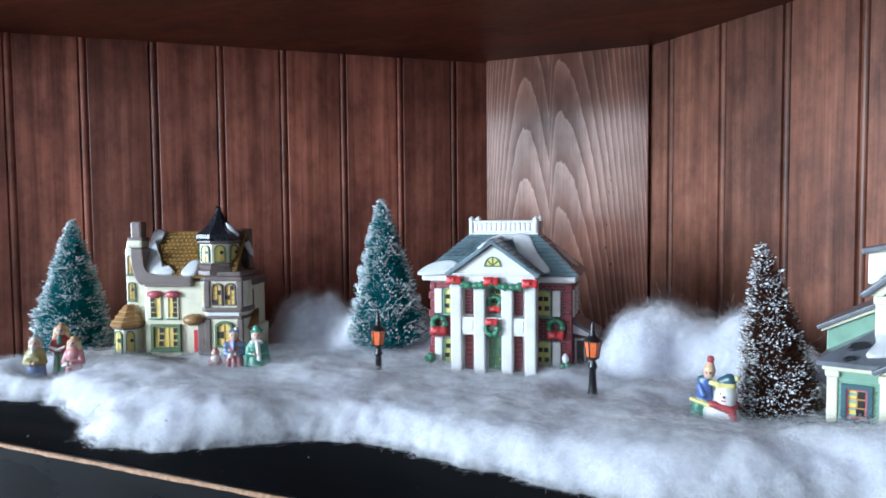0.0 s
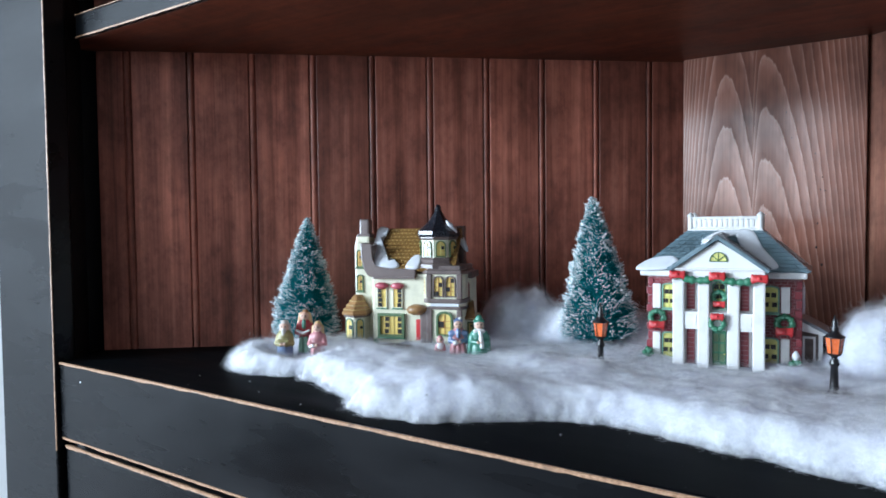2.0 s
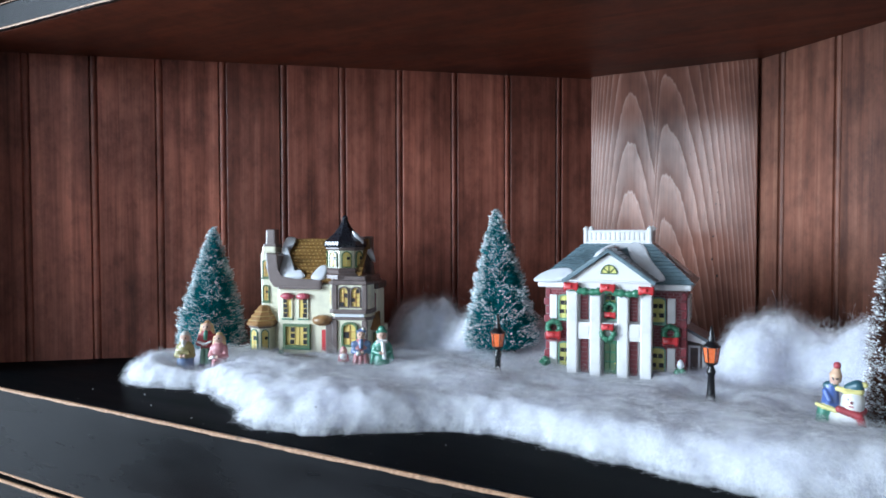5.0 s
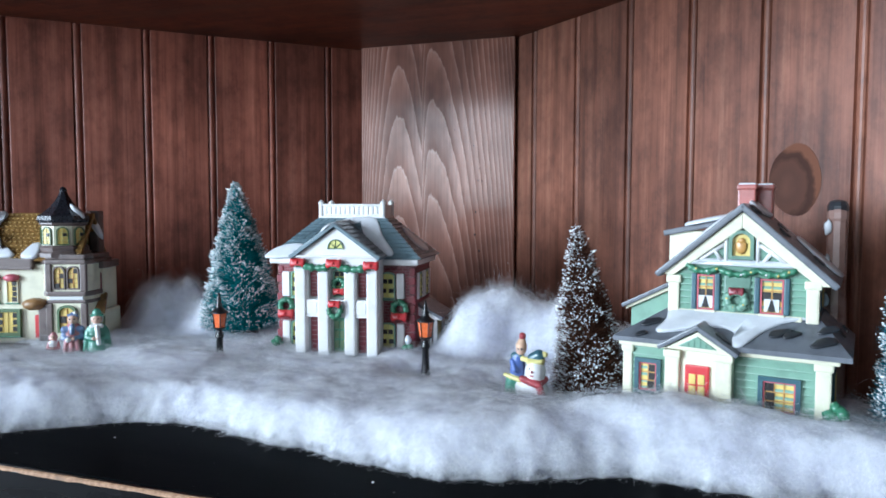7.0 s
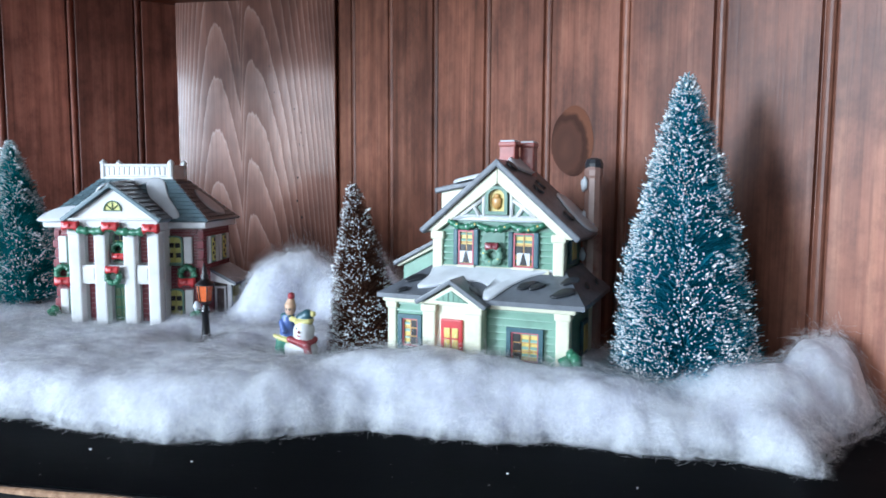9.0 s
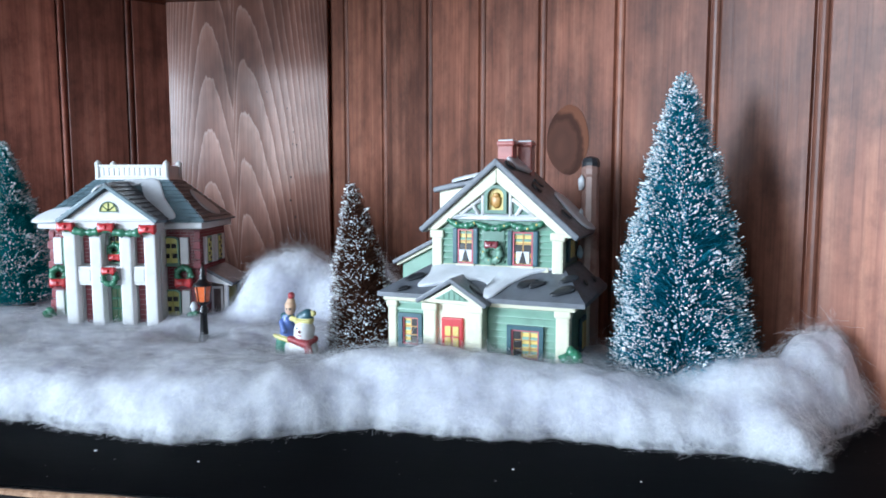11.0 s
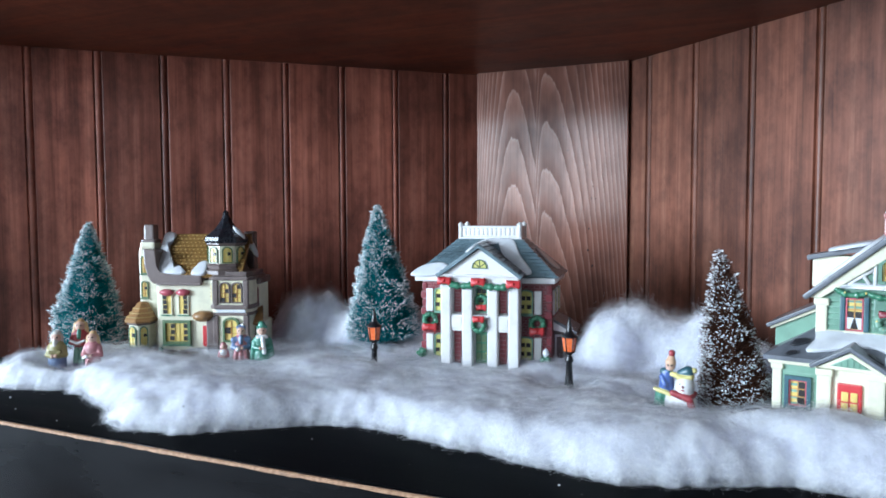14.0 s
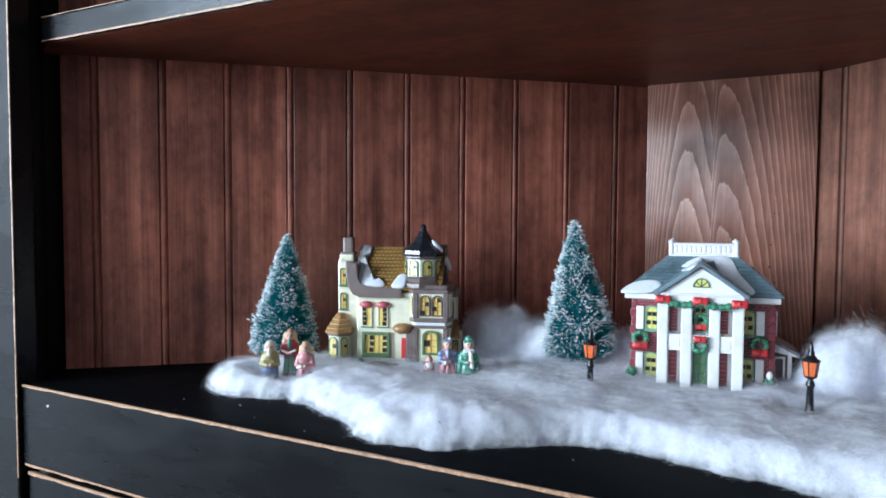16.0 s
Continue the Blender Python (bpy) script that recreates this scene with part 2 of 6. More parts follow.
def bristle_mat(name, dark, lite):
    m = fibre(name, lite, 0.4)
    nt = m.node_tree
    geo = nd(nt, "NewGeometry")
    col = ramp(nt, geo.outputs["Random Per Island"], [(0.0, dark), (0.6, tuple((a + c) / 2 for a, c in zip(dark, lite))), (1.0, lite)])
    for n in nt.nodes:
        if n.bl_idname in ("ShaderNodeBsdfDiffuse", "ShaderNodeBsdfTranslucent"):
            nt.links.new(col, n.inputs[0])
    return m


# Left boards get a lighter colour to make up for grazing window light.
WOOD_L = stained_wood("stained_pine_lifted", (0.185, 0.057, 0.035), (0.39, 0.126, 0.082), (0.58, 0.22, 0.150))
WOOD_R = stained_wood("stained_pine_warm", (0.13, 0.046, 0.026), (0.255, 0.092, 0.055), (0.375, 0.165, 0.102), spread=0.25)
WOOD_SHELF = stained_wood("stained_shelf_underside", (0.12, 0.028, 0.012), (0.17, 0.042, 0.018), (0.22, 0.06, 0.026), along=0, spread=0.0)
WOOD_CORNER = corner_grain("stained_corner_board")
HOLE = ceramic("nail_hole_dark", (0.015, 0.008, 0.006), 0.7, 0.0)
KNOT = knot_wood("dark_knot")
BLACK = black_paint("black_paint", (0.004, 0.0046, 0.0055), 0.26)
BLACK_TOP = black_paint("black_shelf_paint", (0.003, 0.0034, 0.004), 0.46, 0.6)
BLACK_SIDE = black_paint("black_side_paint", (0.003, 0.003, 0.0035), 0.7)
WORN = worn_edge("worn_paint_edge")
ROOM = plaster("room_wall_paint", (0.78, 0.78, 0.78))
# Darkened for the unseen walls so that less light bounces into the cabinet.
ROOM_DIM = plaster("room_wall_low_bounce", (0.14, 0.13, 0.125))
# Ceiling out of view, greyed to lower the bounced light.
CEIL = plaster("room_ceiling_low_bounce", (0.22, 0.22, 0.22))
FLOORM = stained_wood("room_floor_oak", (0.07, 0.04, 0.025), (0.11, 0.06, 0.04), (0.15, 0.09, 0.06), along=0)
TRIM = plaster("window_trim_paint", (0.8, 0.8, 0.8))
COTTON = batting("cotton_batting", (0.71, 0.725, 0.79))
FUZZ = [fuzz("cotton_fuzz", (0.85, 0.865, 0.91), lo, lo + 0.22, most) for lo, most in ((0.38, 0.18), (0.43, 0.17), (0.48, 0.16))]
WISP = fibre("cotton_wisps", (0.96, 0.96, 0.97), 0.5, 0.03)

C_WHITE = ceramic("glazed_white", (0.77, 0.76, 0.745), vary=0.1)
C_SNOW = ceramic("glazed_snow", (0.68, 0.70, 0.73), vary=0.14)
C_CREAM = ceramic("glazed_cream", (0.73, 0.70, 0.53), vary=0.16)
C_SLATE = ceramic("glazed_slate", (0.145, 0.215, 0.245), vary=0.4)
C_GREY = ceramic("glazed_grey", (0.135, 0.148, 0.17), vary=0.3)
C_CHAR = ceramic("glazed_charcoal", (0.025, 0.028, 0.033), vary=0.3)
C_BRICK = ceramic("glazed_brick_red", (0.24, 0.035, 0.045), vary=0.35)
C_MORTAR = ceramic("glazed_mortar", (0.4, 0.26, 0.26), vary=0.3)
C_RED = ceramic("glazed_red", (0.6, 0.035, 0.04), vary=0.2)
C_PINK = ceramic("glazed_rose", (0.52, 0.1, 0.13), vary=0.3)
C_GREEN = ceramic("glazed_green", (0.04, 0.2, 0.11), vary=0.4)
C_SAGE = ceramic("glazed_sage", (0.18, 0.345, 0.25), vary=0.18)
C_SAGE2 = ceramic("glazed_sage_deep", (0.11, 0.23, 0.165), vary=0.2)
C_OLIVE = ceramic("glazed_olive", (0.1, 0.17, 0.08), vary=0.3)
C_TEAL = ceramic("glazed_teal", (0.035, 0.105, 0.13), vary=0.3)
C_YELLOW = ceramic("glazed_window_yellow", (0.74, 0.55, 0.16), vary=0.3)
C_PALEY = ceramic("glazed_pale_yellow", (0.72, 0.68, 0.22), vary=0.25)
C_AMBER = ceramic("glazed_amber", (0.55, 0.28, 0.08), vary=0.3)
C_AMBERD = ceramic("glazed_brown_amber", (0.36, 0.19, 0.075), vary=0.55)
C_DARK = ceramic("glazed_opening_dark", (0.012, 0.01, 0.01), vary=0.3)
C_TAUPE = ceramic("glazed_taupe", (0.155, 0.115, 0.105), vary=0.35)
C_TAN = ceramic("glazed_tan_roof", (0.26, 0.14, 0.04), vary=0.35)
C_TANHI = ceramic("glazed_tan_highlight", (0.5, 0.33, 0.13), vary=0.3)
C_BLACK = ceramic("glazed_black", (0.014, 0.016, 0.022), rough=0.3, vary=0.3)
C_CHIM = ceramic("glazed_chimney_red", (0.42, 0.12, 0.1), vary=0.4)
C_STONE = ceramic("glazed_chimney_stone", (0.30, 0.18, 0.15), vary=0.6, dirt=(0.17, 0.07, 0.05))
C_SKIN = ceramic("glazed_skin", (0.66, 0.42, 0.32), vary=0.2)
C_HAIR = ceramic("glazed_hair", (0.42, 0.24, 0.12), vary=0.3)
C_GREYHAIR = ceramic("glazed_grey", (0.55, 0.52, 0.47), vary=0.2)
C_BLUE = ceramic("glazed_blue", (0.045, 0.1, 0.34), vary=0.3)
C_PURPLE = ceramic("glazed_violet_grey", (0.2, 0.18, 0.27), vary=0.3)
C_MUSTARD = ceramic("glazed_mustard", (0.36, 0.31, 0.13), vary=0.4)
F_ROSE = ceramic("glazed_figure_rose", (0.5, 0.2, 0.21), vary=0.45)
F_GREEN = ceramic("glazed_figure_green", (0.07, 0.27, 0.19), vary=0.5)
F_RED = ceramic("glazed_figure_red", (0.42, 0.06, 0.07), vary=0.4)
F_BLUE = ceramic("glazed_figure_blue", (0.16, 0.23, 0.38), vary=0.4)
F_ROYAL = ceramic("glazed_figure_royal", (0.07, 0.13, 0.36), vary=0.35)
C_LEMON = ceramic("glazed_lemon", (0.7, 0.62, 0.24), vary=0.2)
LAMP_BLACK = ceramic("lamp_black_enamel", (0.01, 0.01, 0.012), rough=0.35, vary=0.3)
LAMP_ORANGE = ceramic("lamp_orange_panel", (0.85, 0.17, 0.05), rough=0.25, vary=0.15)
BR_TEAL = bristle_mat("teal_bristle", (0.0, 0.10, 0.115), (0.04, 0.68, 0.72))
BR_BLUE = bristle_mat("blue_teal_bristle", (0.0, 0.12, 0.17), (0.05, 0.70, 0.90))
BR_BROWN = bristle_mat("brown_bristle", (0.06, 0.025, 0.019), (0.32, 0.16, 0.11))
FLOCK = ceramic("white_flock", (0.92, 0.93, 0.94), rough=0.85, coat=0.0, vary=0.06)
WIRE = ceramic("twisted_wire", (0.1, 0.09, 0.08), rough=0.4, vary=0.2)


# ---- mesh helpers ----
def thing(name, label, category, m=None, group="", kind=""):
    ob = new(name)
    ob.empty_display_size = 0.02
    ob.matrix_world = m or Matrix()
    return tagged(ob, label, category, group, kind)


def part(name, bm, material, parent=None, label="", smooth=None):
    """Links a bmesh as one mesh object under a thing or under a part."""
    me = bpy.data.meshes.new(name)
    bmesh.ops.recalc_face_normals(bm, faces=bm.faces)
    bm.to_mesh(me)
    bm.free()
    for mm in material if isinstance(material, (list, tuple)) else (material,):
        me.materials.append(mm)
    if smooth:
        for p in me.polygons:
            p.use_smooth = True
    ob = new(name, me)
    if parent is not None:
        ob.parent = parent
    if label:
        ob["label"] = label
    return ob


def shared(name, me, parent, m):
    ob = new(name, me)
    ob.parent, ob.matrix_local = parent, m
    return ob


def soft(bm, width, segments=2):
    bmesh.ops.bevel(bm, geom=[e for e in bm.edges if e.is_manifold], offset=width, segments=segments, affect="EDGES", profile=0.6, clamp_overlap=True)
    return bm


def add_box(bm, x0, x1, y0, y1, z0, z1, mat=0):
    made = bmesh.ops.create_cube(bm, size=1.0, matrix=Matrix.LocRotScale(((x0 + x1) / 2, (y0 + y1) / 2, (z0 + z1) / 2), None, (x1 - x0, y1 - y0, z1 - z0)))
    for f in {f for v in made["verts"] for f in v.link_faces}:
        f.material_index = mat
    return bm


def box(x0, x1, y0, y1, z0, z1, r=0.0004):
    bm = add_box(bmesh.new(), x0, x1, y0, y1, z0, z1)
    return soft(bm, r * 1.6) if r else bm


def add_prism(bm, pts, a, b, axis="y"):
    """A polygon pushed from a to b: points are (x, z) for axis y, (x, y) for axis z, (y, z) for axis x."""
    place = {"y": lambda p, q: (p[0], q, p[1]), "z": lambda p, q: (p[0], p[1], q), "x": lambda p, q: (q, p[0], p[1])}[axis]
    lo, hi = [bm.verts.new(place(p, a)) for p in pts], [bm.verts.new(place(p, b)) for p in pts]
    bm.faces.new(lo), bm.faces.new(hi[::-1])
    for i in range(len(pts)):
        j = (i + 1) % len(pts)
        bm.faces.new((lo[i], hi[i], hi[j], lo[j]))
    return bm


def prism(pts, a, b, axis="y", r=0.0004):
    bm = add_prism(bmesh.new(), pts, a, b, axis)
    return soft(bm, r * 1.6) if r else bm


def add_lathe(bm, profile, n=16, at=(0, 0, 0), mat=0, squash=(1, 1)):
    """Turned shape about z: profile of (radius, height), from the bottom up."""
    rings = []
    for r, h in profile:
        rings.append([bm.verts.new((at[0] + squash[0] * r * math.cos(2 * math.pi * i / n), at[1] + squash[1] * r * math.sin(2 * math.pi * i / n), at[2] + h)) for i in range(n)])
    for lo, hi in zip(rings, rings[1:]):
        for i in range(n):
            bm.faces.new((lo[i], lo[(i + 1) % n], hi[(i + 1) % n], hi[i])).material_index = mat
    bm.faces.new(rings[0][::-1]).material_index = mat
    bm.faces.new(rings[-1]).material_index = mat
    return bm


def add_blob(bm, at, size, mat=0, rough=0.12, detail=2, seed=0.0):
    made = bmesh.ops.create_icosphere(bm, subdivisions=detail, radius=1.0)
    for v in made["verts"]:
        k = 1 + rough * noise.noise(v.co * 2.2 + Vector((seed, seed * 1.7, at[0] * 900)))
        v.co = Vector([a + s * c * k for a, s, c in zip(at, size, v.co)])
    for f in {f for v in made["verts"] for f in v.link_faces}:
        f.material_index, f.smooth = mat, True
    return bm


def add_tube(bm, pts, r, n=6, mat=0, closed=False):
    pts = [Vector(p) for p in pts]
    rings = []
    for i, p in enumerate(pts):
        a = pts[(i - 1) % len(pts)] if closed else pts[max(i - 1, 0)]
        b = pts[(i + 1) % len(pts)] if closed else pts[min(i + 1, len(pts) - 1)]
        d = (b - a).normalized()
        s = d.cross(Vector((0, 1, 0.01))).normalized()
        t = d.cross(s)
        rr = r[i] if isinstance(r, (list, tuple)) else r
        rings.append([bm.verts.new(p + rr * (math.cos(2 * math.pi * k / n) * s + math.sin(2 * math.pi * k / n) * t)) for k in range(n)])
    pairs = list(zip(rings, rings[1:])) + ([(rings[-1], rings[0])] if closed else [])
    for lo, hi in pairs:
        for k in range(n):
            f = bm.faces.new((lo[k], lo[(k + 1) % n], hi[(k + 1) % n], hi[k]))
            f.material_index, f.smooth = mat, True
    if not closed:
        bm.faces.new(rings[0][::-1]).material_index = mat
        bm.faces.new(rings[-1]).material_index = mat
    return bm


def raw(name, verts, faces, material, parent=None, smooth=False):
    me = bpy.data.meshes.new(name)
    me.from_pydata(verts, [], faces)
    me.materials.append(material)
    if smooth:
        me.polygons.foreach_set("use_smooth", [True] * len(me.polygons))
    ob = new(name, me)
    if parent is not None:
        ob.parent = parent
    return ob


# ---- room ----
def room_wall(name, start, along, length, opening=None, paint=None):
    """A wall 0.12 thick along a line; opening: rows of (from, to, bottom, top)."""
    out = Vector((-along.y, along.x, 0))
    mid = CORNER + WALL_A * SIDE / 2 + WALL_B * SIDE / 2
    if (mid - start).dot(out) > 0:
        out = -out
    spans = [(-0.12, length + 0.12, FLOOR_Z, CEIL_Z)]
    if opening:
        spans, last = [], -0.12
        for a, b, lo, hi in opening:
            spans += [(last, a, FLOOR_Z, CEIL_Z), (a, b, FLOOR_Z, lo), (a, b, hi, CEIL_Z)]
            last = b
        spans.append((last, length + 0.12, FLOOR_Z, CEIL_Z))
    bm = bmesh.new()
    for a, b, lo, hi in spans:
        pts = [start + along * a, start + along * b, start + along * b + out * 0.12, start + along * a + out * 0.12]
        add_prism(bm, [(p.x, p.y) for p in pts], lo, hi, "z")
    return tagged(part(name, bm, paint or ROOM), "painted plaster room wall", "wall", kind="structure"), out


P0 = CORNER + Vector((0, 0.07, 0))
P1, P3 = P0 + WALL_A * SIDE, P0 + WALL_B * SIDE
P2 = P1 + WALL_B * SIDE
room_wall("wall_west", P0, WALL_A, SIDE)
# These three walls are unseen, painted dark only to hold back fill light.
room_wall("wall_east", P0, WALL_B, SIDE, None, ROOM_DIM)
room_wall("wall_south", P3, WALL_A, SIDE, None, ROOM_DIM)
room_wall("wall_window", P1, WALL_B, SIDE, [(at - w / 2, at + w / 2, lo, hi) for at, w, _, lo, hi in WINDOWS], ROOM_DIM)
# Floor and ceiling are unseen; both are kept dark to limit bounce.
for nm, zz, mm, lab in (("floor", (FLOOR_Z - 0.1, FLOOR_Z), FLOORM, "oak floor of the room"), ("ceiling", (CEIL_Z, CEIL_Z + 0.1), CEIL, "unseen room ceiling, greyed to cut bounce light")):
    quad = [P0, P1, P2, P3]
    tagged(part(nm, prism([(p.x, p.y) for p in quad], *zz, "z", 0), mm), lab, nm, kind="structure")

for k, (at, width, _, sill, head) in enumerate(WINDOWS):
    mid = P1 + WALL_B * at + Vector((0, 0, (sill + head) / 2))
    wm = Matrix.Translation(mid) @ Matrix(((WALL_B.x, WALL_A.x, 0, 0), (WALL_B.y, WALL_A.y, 0, 0), (0, 0, 1, 0), (0, 0, 0, 1)))
    win = thing("window_%d" % (k + 1), "white painted window frame with daylight", "window", wm, kind="structure")
    hw, hh = width / 2, (head - sill) / 2
    for a in ((-hw, -hw + 0.05, -hh, hh), (hw - 0.05, hw, -hh, hh), (-hw + 0.05, hw - 0.05, -hh, -hh + 0.05), (-hw + 0.05, hw - 0.05, hh - 0.05, hh), (-0.02, 0.02, -hh + 0.05, hh - 0.05)):
        part("window_frame", box(a[0], a[1], 0.07, 0.1, a[2], a[3], 0.003), TRIM, win)

# ---- corner cabinet ----
cabinet = thing("corner_cabinet", "worn black corner cabinet with a brown beadboard back", "cabinet")
SHELF_Z, UP_Z, UP_T, TOP_Z = 0.0, 0.366, 0.027, 0.78
BACK_L = pose(-0.84, 0.436, 0, 0, 0, 42.2)
BACK_R = pose(-0.066, 0.89, 0, 0, 0, -40.5)


def beadboard(name, m, starts, material, label):
    """Back of upright boards; each ends in a groove, a round bead and a groove."""
    u0, u1 = starts[0], starts[-1]
    back = part(name, box(u0, u1, 0.009, 0.016, 0.0, TOP_Z, 0), material, cabinet, label)
    back.matrix_local = m
    for i, (a, b) in enumerate(zip(starts, starts[1:])):
        w = b - a
        prof = [(0, 0.009), (0, 0.0004), (0.0006, 0)]
        prof += [(w - 0.0102, 0), (w - 0.0094, 0.003), (w - 0.0086, 0.003)]
        prof += [(w - 0.0052 - 0.0034 * math.cos(k * math.pi / 6), 0.0024 - 0.0026 * math.sin(k * math.pi / 6)) for k in range(0, 7)]
        prof += [(w - 0.0010, 0.003), (w - 0.0004, 0.003), (w - 0.0004, 0.009)]
        p = part("plank", prism(prof, 0.0, TOP_Z, "z", 0), material, back)
        p.location = (a, 0, 0)
    return back


beadboard("left_back_panel", BACK_L, [-0.036] + [0.0045 + 0.0744 * k for k in range(0, 11)] + [0.797], WOOD_L, "dark brown stained beadboard, colour lifted against grazing light")
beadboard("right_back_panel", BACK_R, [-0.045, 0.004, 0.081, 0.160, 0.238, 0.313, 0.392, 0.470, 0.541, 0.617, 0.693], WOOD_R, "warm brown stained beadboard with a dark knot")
cb = part("corner_board", box(-0.1055, 0.1055, 0, 0.014, 0, TOP_Z, 0.0008), WOOD_CORNER, cabinet, "flat-sawn pine board with arched grain and a sheen")
cb.location = (-0.1995, 0.906, 0)
for x, z, s in ((0.052, 0.232, 1.0), (0.06, 0.203, 1.0), (0.055, 0.147, 1.3), (0.058, 0.188, 1.2), (0.063, 0.187, 1.0), (0.054, 0.118, 1.6), (0.06, 0.097, 1.8), (0.02, 0.285, 0.9), (0.026, 0.253, 0.8), (-0.02, 0.31, 0.7)):
    bm = bmesh.new()
    add_blob(bm, (x, -0.0001, z), (0.0008 * s, 0.0003, 0.0010 * s), rough=0.4, detail=1, seed=x * 50)
    part("nail_hole", bm, HOLE, cb)

pts = []
for i in range(36):
    t = 2 * math.pi * i / 36
    rr = 0.0225 * (1 + 0.10 * noise.noise(Vector((math.cos(t), math.sin(t), 3))))
    pts.append((rr * math.cos(t), 1.3 * rr * math.sin(t)))
kn = part("knot", prism(pts, -0.0003, 0.0015, "y", 0), KNOT, cabinet, "dark round knot in the board")
kn.matrix_local = BACK_R @ pose(0.337, 0, 0.176)


def plan(front, extra=0.0):
    """Outline of a shelf, from the front edge back to the three boards."""
    return [(-0.835, front), (-0.878 - extra, 0.40 - extra), (-0.872 - extra, 0.417 + extra), (-0.31, 0.925 + extra), (-0.09, 0.925 + extra), (0.452 + extra, 0.452 + extra), (0.46 + extra, 0.40 - extra), (0.435, front)]


lower = part("lower_shelf", prism(plan(0.349), -0.022, SHELF_Z, "z", 0), BLACK_TOP, cabinet, "satin black painted shelf top")
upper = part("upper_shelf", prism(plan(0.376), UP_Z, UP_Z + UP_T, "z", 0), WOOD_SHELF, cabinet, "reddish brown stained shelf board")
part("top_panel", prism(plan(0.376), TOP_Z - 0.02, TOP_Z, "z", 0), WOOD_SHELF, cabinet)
part("shelf_edge", box(-0.834, 0.434, 0.371, 0.3755, UP_Z, UP_Z + UP_T, 0.0012), BLACK, upper, "black painted front edge")


def worn_strip(name, parent, x0, x1, y, z, h, d, seed, steps=160):
    """A thin ragged strip of bare wood along an edge."""
    bm = bmesh.new()
    prev = None
    for i in range(steps + 1):
        x = x0 + (x1 - x0) * i / steps
        a = noise.noise(Vector((x * 30 + seed, seed, 0))) * 0.5 + noise.noise(Vector((x * 150, seed, 4))) * 0.35
        k = max(0.18, 0.75 + a)
        ring = [bm.verts.new(c) for c in ((x, y, z), (x, y, z - h * k), (x, y + d * k, z + 0.0003), (x, y + 0.001, z + 0.0006))]
        if prev:
            for p, q in ((0, 1), (3, 0), (2, 3)):
                bm.faces.new((prev[p], prev[q], ring[q], ring[p]))
        prev = ring
    return part(name, bm, WORN, parent, "bare wood where the paint has rubbed off")


worn_strip("worn_edge", upper, -0.834, 0.434, 0.3702, UP_Z + 0.0021, 0.0022, 0.0, 2.0)
worn_strip("worn_edge", upper, -0.834, 0.434, 0.3702, UP_Z + UP_T, 0.0009, 0.001, 7.0)
rail = part("front_rail", box(-0.838, 0.438, 0.343, 0.3485, -0.087, -0.0002, 0.0012), BLACK, cabinet, "black painted front rail")
worn_strip("worn_edge", rail, -0.837, 0.437, 0.3424, -0.0002, 0.0026, 0.0032, 1.0)
worn_strip("worn_edge", rail, -0.834, 0.437, 0.3424, -0.085, 0.0022, 0.0, 11.0)
drawer = part("drawer_front", box(-0.833, 0.433, 0.345, 0.365, -0.36, -0.0945, 0.002), BLACK, cabinet, "black painted drawer front")
worn_strip("worn_edge", drawer, -0.832, 0.432, 0.3444, -0.0945, 0.003, 0.004, 5.0)
part("carcass", box(-0.834, 0.434, 0.366, 0.372, FLOOR_Z, -0.023, 0.001), BLACK_SIDE, cabinet)
part("drawer_front", box(-0.833, 0.433, 0.345, 0.3655, -0.90, -0.366, 0.002), BLACK, cabinet, "black painted lower front")
bm = bmesh.new()
add_blob(bm, (-0.792, 0.3425, -0.017), (0.0017, 0.0005, 0.0012), rough=0.3)
part("chip", bm, C_SNOW, rail, "small pale chip in the paint")
for x0, x1, inner in ((-0.968, -0.8385, -0.8385), (0.4385, 0.568, 0.4385)):
    st = part("stile", box(x0, x1, 0.338, 0.362, FLOOR_Z, TOP_Z + 0.05, 0.0015), BLACK, cabinet, "black painted upright of the cabinet front")
    bm = bmesh.new()
    s = 1 if inner < 0 else -1
    prev = None
    for i in range(90):
        z = -0.1 + 0.9 * i / 89
        k = max(0.2, 0.8 + noise.noise(Vector((z * 40, inner, 0))))
        ring = [bm.verts.new((inner - s * 0.0011 * k, 0.3372, z)), bm.verts.new((inner + s * 0.0005, 0.3375, z)), bm.verts.new((inner + s * 0.0005, 0.3385, z))]
        if prev:
            bm.faces.new((prev[0], prev[1], ring[1], ring[0]))
            bm.faces.new((prev[1], prev[2], ring[2], ring[1]))
        prev = ring
    part("worn_edge", bm, WORN, st, "bare wood where the paint has rubbed off")
part("side_panel", prism([(-0.8385, 0.362), (-0.879, 0.400), (-0.874, 0.43), (-0.90, 0.43), (-0.90, 0.362)], -0.02, TOP_Z, "z", 0), BLACK_SIDE, cabinet, "unlit black side panel")
part("side_panel", prism([(0.4385, 0.362), (0.465, 0.400), (0.462, 0.46), (0.50, 0.46), (0.50, 0.362)], -0.02, TOP_Z, "z", 0), BLACK_SIDE, cabinet)

